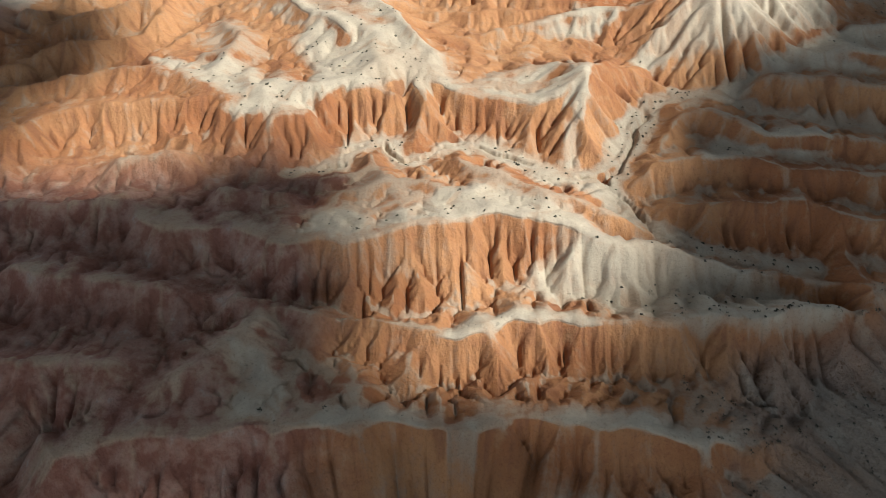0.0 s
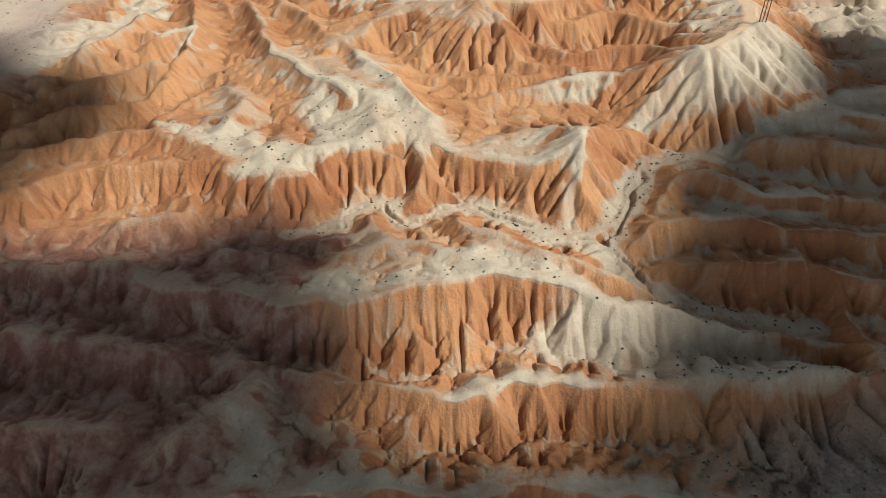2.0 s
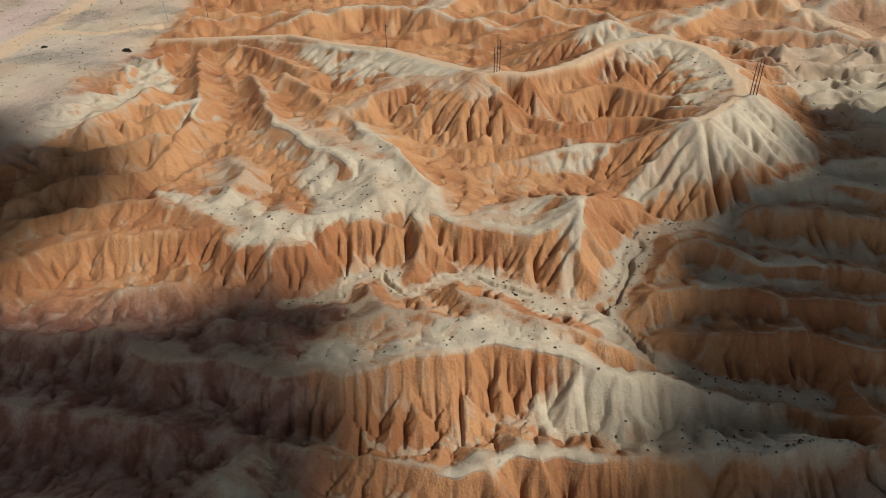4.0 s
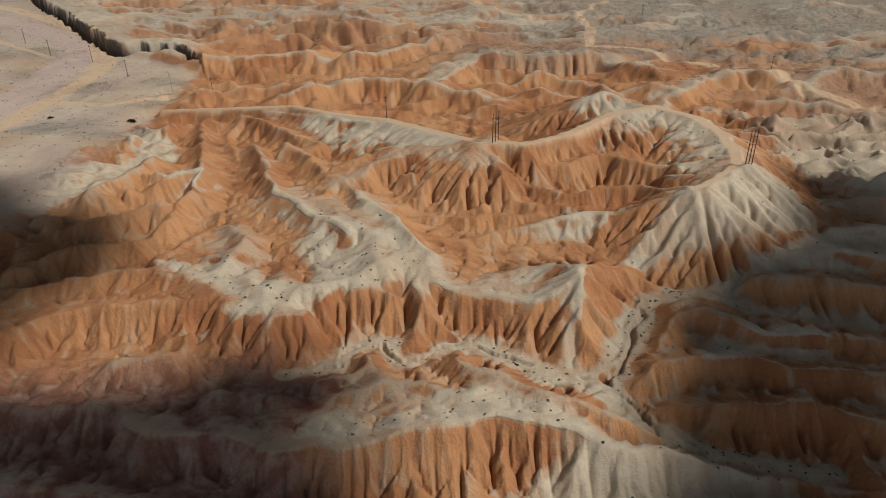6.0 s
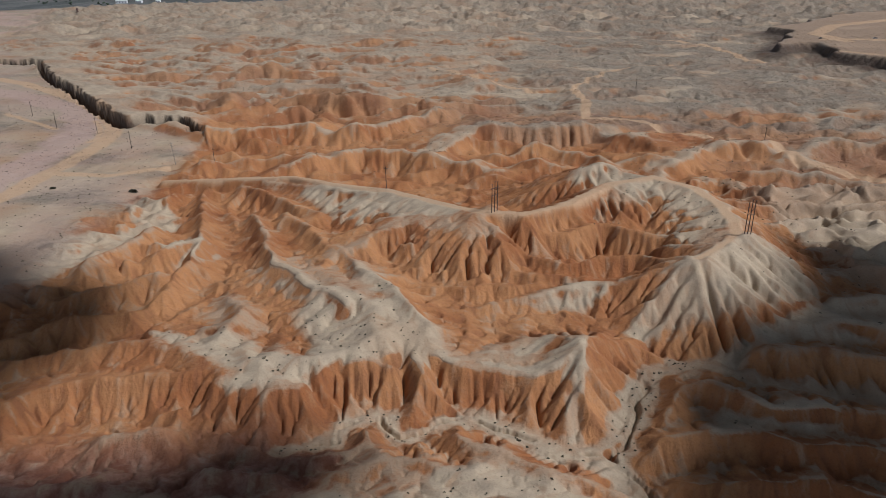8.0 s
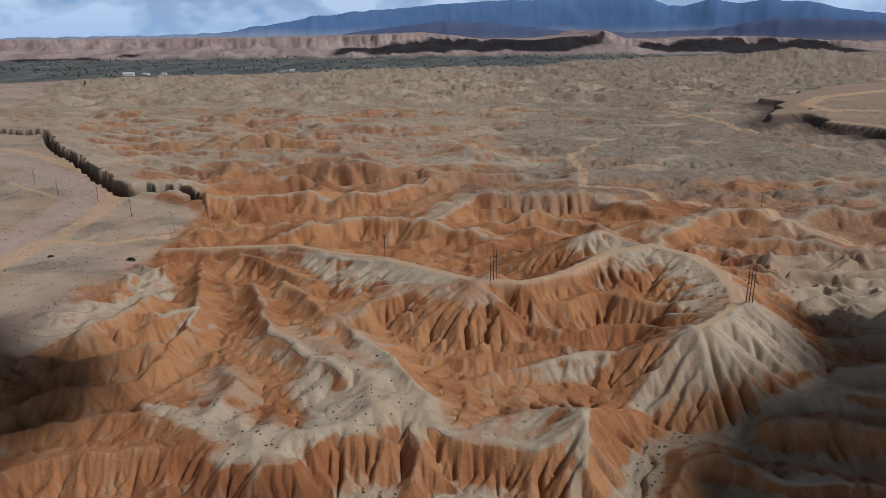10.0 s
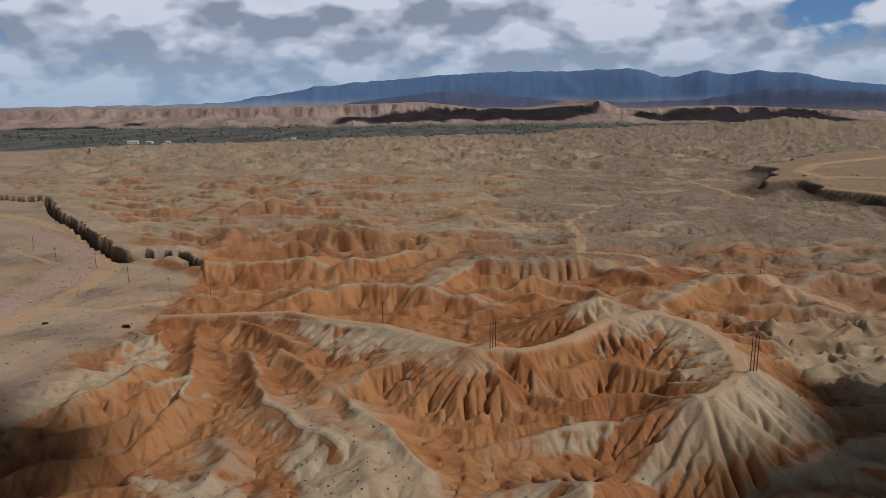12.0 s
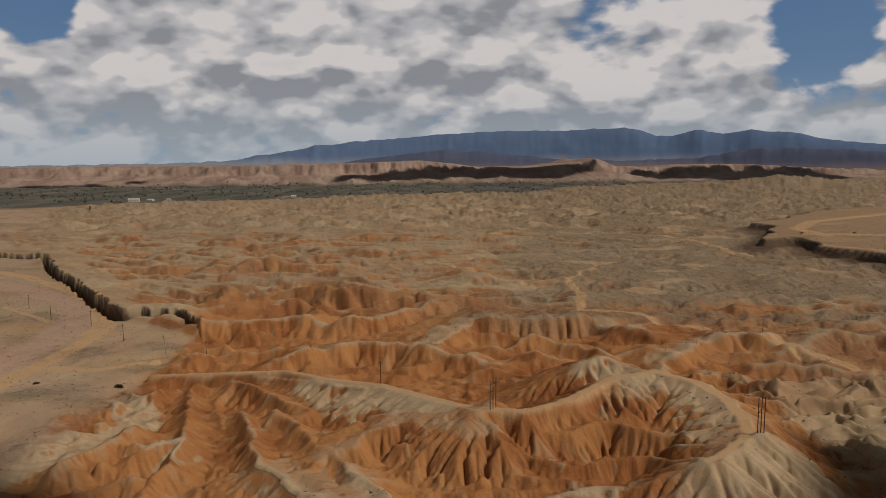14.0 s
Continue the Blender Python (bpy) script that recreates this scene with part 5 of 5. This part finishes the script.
def shrub_mesh(name, seed, sprigs):
    rng = random.Random(seed)
    me = bpy.data.meshes.new(name)
    tri = shrub_triangles(rng, sprigs)
    verts = [v[:] for t in tri for v in t]
    me.from_pydata(verts, [], [(3 * i, 3 * i + 1, 3 * i + 2) for i in range(len(tri))])
    me.materials.append(SHRUB)
    return me


def flat_spots(rs, count, x0, x1, y0, y1, steep, keep):
    """Random level places on the land."""
    X, Y = rs.uniform(x0, x1, count), rs.uniform(y0, y1, count)
    Z = land(X[None], Y[None])[0]
    e = 0.8
    gx = (land(X[None] + e, Y[None])[0] - land(X[None] - e, Y[None])[0]) / (2 * e)
    gy = (land(X[None], Y[None] + e)[0] - land(X[None], Y[None] - e)[0]) / (2 * e)
    m = (np.hypot(gx, gy) < steep) & keep(X, Y)
    return X[m], Y[m], Z[m]


def off_track(X, Y):
    ok = np.ones(X.shape, bool)
    for line, w in ((TRACK, 3.0), (TRACK_PEAK, 3.0)):
        ok &= along(X, Y, line)[0] > w
    return ok


def near_shrubs():
    rs = np.random.RandomState(12)
    meshes = [shrub_mesh("shrub", 40 + k, 34) for k in range(6)]
    beds = ((-30, 0, 146, 200, 62), (-60, -28, 144, 190, 26), (-32, 48, 126, 146, 52), (30, 95, 84, 112, 56), (45, 72, 136, 166, 34), (55, 110, 60, 84, 46), (-20, 40, 105, 120, 22))
    for x0, x1, y0, y1, count in beds:
        X, Y, Z = flat_spots(rs, count * 9, x0, x1, y0, y1, 0.5, lambda X, Y: off_track(X, Y) & (sample(NEAR, X, Y, 4) > 0.5))
        for x, y, z in list(zip(X, Y, Z))[:count]:
            ob = new("desert_shrub", meshes[rs.randint(6)])
            k = rs.uniform(0.32, 0.66)
            ob.matrix_basis = pose(x, y, z - 0.06, 0, 0, rs.uniform(0, 360)) @ Matrix.Diagonal((k, k, k * rs.uniform(0.7, 1.0), 1))
            tagged(ob, "small dark dry desert shrub on pale silt", "shrub", group="desert shrubs")


def scattered_shrubs(name, rs, X, Y, Z, lo, hi, sprigs, label):
    kinds = []
    for k in range(8):
        kinds.append(np.array([[v[:] for v in t] for t in shrub_triangles(random.Random(90 + k), sprigs)]))
    verts = []
    for x, y, z in zip(X, Y, Z):
        t = kinds[rs.randint(8)]
        a, k = rs.uniform(0, 6.28), rs.uniform(lo, hi)
        c, q = math.cos(a) * k, math.sin(a) * k
        v = np.stack([t[..., 0] * c - t[..., 1] * q + x, t[..., 0] * q + t[..., 1] * c + y, t[..., 2] * k * 0.85 + z - 0.05], -1)
        verts.append(v.reshape(-1, 3))
    co = np.concatenate(verts)
    me = bpy.data.meshes.new(name)
    n = len(co)
    me.vertices.add(n)
    me.vertices.foreach_set("co", co.ravel())
    me.loops.add(n)
    me.loops.foreach_set("vertex_index", np.arange(n, dtype=np.int32))
    me.polygons.add(n // 3)
    me.polygons.foreach_set("loop_start", np.arange(0, n, 3, dtype=np.int32))
    me.update(calc_edges=True)
    me.materials.append(SHRUB)
    return tagged(new(name, me), label, "shrubs", kind="stuff")


near_shrubs()


def large_bush(x, y, size, seed):
    ob = new("desert_bush", shrub_mesh("desert_bush", seed, 130))
    ob.matrix_basis = pose(x, y, level(x, y) - 0.1, 0, 0, 40 * seed) @ Matrix.Diagonal((size * 1.25, size, size * 0.75, 1))
    tagged(ob, "broad dark desert bush on the open plain", "bush", group="large bushes on the plain")


large_bush(-128.5, 316.8, 2.8, 301)
large_bush(-167.9, 324.8, 2.0, 302)


def far_shrubs():
    rs = np.random.RandomState(21)
    parts = []
    for count, x0, x1, y0, y1, steep, keep in (
        (420, -120, 130, 60, 180, 0.5, lambda X, Y: sample(NEAR, X, Y, 4) > 0.55),
        (900, 45, 130, 56, 95, 0.6, lambda X, Y: X > -1e9),
        (5200, -420, -110, 190, 640, 0.5, lambda X, Y: plain_mask(X, Y) > 0.5),
        (1200, 60, 160, 190, 320, 0.5, lambda X, Y: off_track(X, Y)),
    ):
        parts.append(flat_spots(rs, count, x0, x1, y0, y1, steep, keep))
    X, Y, Z = (np.concatenate([p[k] for p in parts]) for k in range(3))
    scattered_shrubs("desert_scrub", rs, X, Y, Z, 0.3, 0.95, 9, "scattered dark dry scrub over the desert ground")
    X, Y, Z = flat_spots(rs, 15000, -200, 560, 330, 900, 0.5, lambda X, Y: X + 0.3 * Y > 40 + 90 * perlin(X / 60, Y / 60, 140))
    scattered_shrubs("desert_scrub", rs, X, Y, Z, 0.5, 1.1, 6, "thin dark scrub over the tan desert hills")


far_shrubs()


# ---- vehicles on the bench ----
def car(x, y, turn, colour, label):
    top = tagged(new("car"), label, "car", group="parked cars")
    top.matrix_basis = pose(x, y, level(x, y), 0, 0, turn)
    paint = plain_paint("car_paint", colour, colour, rough=0.35)
    glass = plain_paint("car_glass", (0.02, 0.025, 0.03), (0.03, 0.035, 0.04), rough=0.1)
    tyre = plain_paint("tyre_rubber", (0.02, 0.02, 0.02), (0.03, 0.03, 0.03))
    bm = bmesh.new()
    box(bm, (0, 0, 0.72), (4.5, 1.8, 0.7))
    bmesh.ops.bevel(bm, geom=bm.edges[:], offset=0.14, segments=2, affect="EDGES")
    body = part("body", bm, paint, top)
    bm = bmesh.new()
    for v in box(bm, (-0.25, 0, 1.32), (2.7, 1.6, 0.6)):
        if v.co.z > 1.3:
            v.co.x, v.co.y = -0.25 + (v.co.x + 0.25) * 0.72, v.co.y * 0.85
    bmesh.ops.bevel(bm, geom=bm.edges[:], offset=0.07, segments=2, affect="EDGES")
    part("cabin", bm, glass, top, "dark glazed car cabin")
    bm = bmesh.new()
    box(bm, (-0.25, 0, 1.64), (1.75, 1.3, 0.06))
    part("roof", bm, paint, top)
    for wx in (-1.4, 1.4):
        for wy in (-0.85, 0.85):
            bm = bmesh.new()
            tube(bm, (wx, wy - 0.11, 0.34), (wx, wy + 0.11, 0.34), 0.34, 0.34, 14)
            wheel = part("wheel", bm, tyre, top, "black rubber wheel")
            bm = bmesh.new()
            tube(bm, (wx, wy - 0.125, 0.34), (wx, wy + 0.125, 0.34), 0.19, 0.19, 10)
            part("rim", bm, STEEL, wheel)
    return top


car(456, 806, 25, (0.03, 0.03, 0.035), "dark car parked on the dirt bench road")
car(515, 800, -10, (0.5, 0.5, 0.5), "light silver car parked on the dirt bench")
car(535, 1016, 5, (0.7, 0.7, 0.7), "white car parked at the bench edge")


# ---- valley: houses, trees and a rock pillar ----
def house(x, y, turn, size, label, group=""):
    top = tagged(new("house"), label, "house", group="far valley houses")
    top.matrix_basis = pose(x, y, level(x, y), 0, 0, turn)
    w, d, h = size
    wall = plain_paint("white_plaster", (0.62, 0.60, 0.56), (0.72, 0.70, 0.66))
    roof = plain_paint("pale_sheet_roof", (0.50, 0.49, 0.47), (0.62, 0.61, 0.59))
    dark = plain_paint("window_dark", (0.03, 0.03, 0.035), (0.05, 0.05, 0.055), rough=0.2)
    bm = bmesh.new()
    box(bm, (0, 0, h / 2), (w, d, h))
    part("wall", bm, wall, top)
    bm = bmesh.new()
    a = [bm.verts.new(p) for p in ((-w * 0.53, -d * 0.56, h), (w * 0.53, -d * 0.56, h), (w * 0.53, 0, h + d * 0.22), (-w * 0.53, 0, h + d * 0.22), (-w * 0.53, d * 0.56, h), (w * 0.53, d * 0.56, h))]
    for f in ((0, 1, 2, 3), (3, 2, 5, 4), (0, 3, 4), (1, 5, 2), (0, 4, 5, 1)):
        bm.faces.new([a[k] for k in f])
    part("roof", bm, roof, top)
    for k in range(max(2, int(w / 6))):
        bm = bmesh.new()
        box(bm, (-w / 2 + (k + 0.5) * w / max(2, int(w / 6)), -d / 2, h * 0.5), (1.6, 0.12, h * 0.35))
        part("window", bm, dark, top)
    return top


house(-716, 1862, 8, (26, 12, 6), "large white plastered building among valley trees")
house(-682, 1885, -12, (16, 9, 4), "white plastered house with pale roof in valley")
house(-740, 1905, 20, (12, 8, 4), "small white house with pale roof in valley")
house(-640, 1900, 0, (11, 8, 3.5), "small white house beside the valley trees")
house(-588, 1264, 15, (20, 7, 3), "long low white shed on the pale flat")
house(-330, 2010, 10, (14, 9, 4), "small white house beside the green fields")


def rock_pillar(x, y):
    bm = bmesh.new()
    r = [(0, 2.6), (2.5, 2.0), (5, 1.6), (8, 1.7), (10, 1.3), (11, 0.5)]
    rings = []
    for z, q in r:
        rings.append([bm.verts.new((q * math.cos(k * 0.6283) * (1 + 0.25 * noise.noise((k, z * 0.4, 2.0))), q * math.sin(k * 0.6283) * (1 + 0.25 * noise.noise((z, k * 1.3, 5.0))), z - 0.5)) for k in range(10)])
    for a, b in zip(rings, rings[1:]):
        for k in range(10):
            bm.faces.new((a[k], a[(k + 1) % 10], b[(k + 1) % 10], b[k]))
    bm.faces.new(rings[-1])
    ob = part("rock_pillar", bm, plain_paint("dark_rock", (0.07, 0.04, 0.03), (0.13, 0.075, 0.05), scale=0.6))
    ob.matrix_basis = pose(x, y, level(x, y))
    tagged(ob, "dark eroded rock pillar on the pale flat", "rock")


rock_pillar(-640, 1443)


def valley_trees():
    """Rows and groves of low green trees along the river valley."""
    rs = np.random.RandomState(31)
    m, n = material("valley_leaves")
    geo = n.add("ShaderNodeNewGeometry")
    col = n.mix(geo.outputs["Random Per Island"], (0.018, 0.032, 0.014), (0.055, 0.080, 0.035))
    b = n.add("ShaderNodeBsdfPrincipled", {"Base Color": col, "Roughness": 0.85})
    n.add("ShaderNodeOutputMaterial", {0: b.outputs[0]})
    X = rs.uniform(-1500, 900, 2600)
    Y = rs.uniform(1700, 3000, 2600)
    grove = fbm(X / 160, Y / 60, 3, 141)
    keep = (grove > 0.18) & (Y > np.interp(X, VALLEY_EDGE[0], VALLEY_EDGE[1]) + 30)
    X, Y = X[keep], Y[keep]
    Z = land(X[None], Y[None])[0]
    verts, faces = [], []
    for x, y, z in zip(X, Y, Z):
        h = rs.uniform(3.0, 7.5)
        for q in range(5):
            c = np.array([x + rs.normal(0, h * 0.28), y + rs.normal(0, h * 0.28), z + h * rs.uniform(0.35, 0.85)])
            k = len(verts)
            r = h * rs.uniform(0.18, 0.32)
            for d in ((1, 0, 0), (-1, 0, 0), (0, 1, 0), (0, -1, 0), (0, 0, 1), (0, 0, -1)):
                verts.append(c + np.array(d) * r * rs.uniform(0.7, 1.3))
            for a, e in ((0, 2), (2, 1), (1, 3), (3, 0)):
                faces += [(k + a, k + e, k + 4), (k + e, k + a, k + 5)]
        k = len(verts)
        for d in ((0.25, 0), (-0.12, 0.2), (-0.12, -0.2)):
            verts.append(np.array([x + d[0], y + d[1], z - 0.2]))
        verts.append(np.array([x, y, z + h * 0.6]))
        faces += [(k, k + 1, k + 3), (k + 1, k + 2, k + 3), (k + 2, k, k + 3)]
    me = bpy.data.meshes.new("valley_trees")
    me.from_pydata([tuple(v) for v in verts], [], faces)
    me.materials.append(m)
    tagged(new("valley_trees", me), "green groves and tree rows along the dry valley", "trees", kind="stuff")


valley_trees()
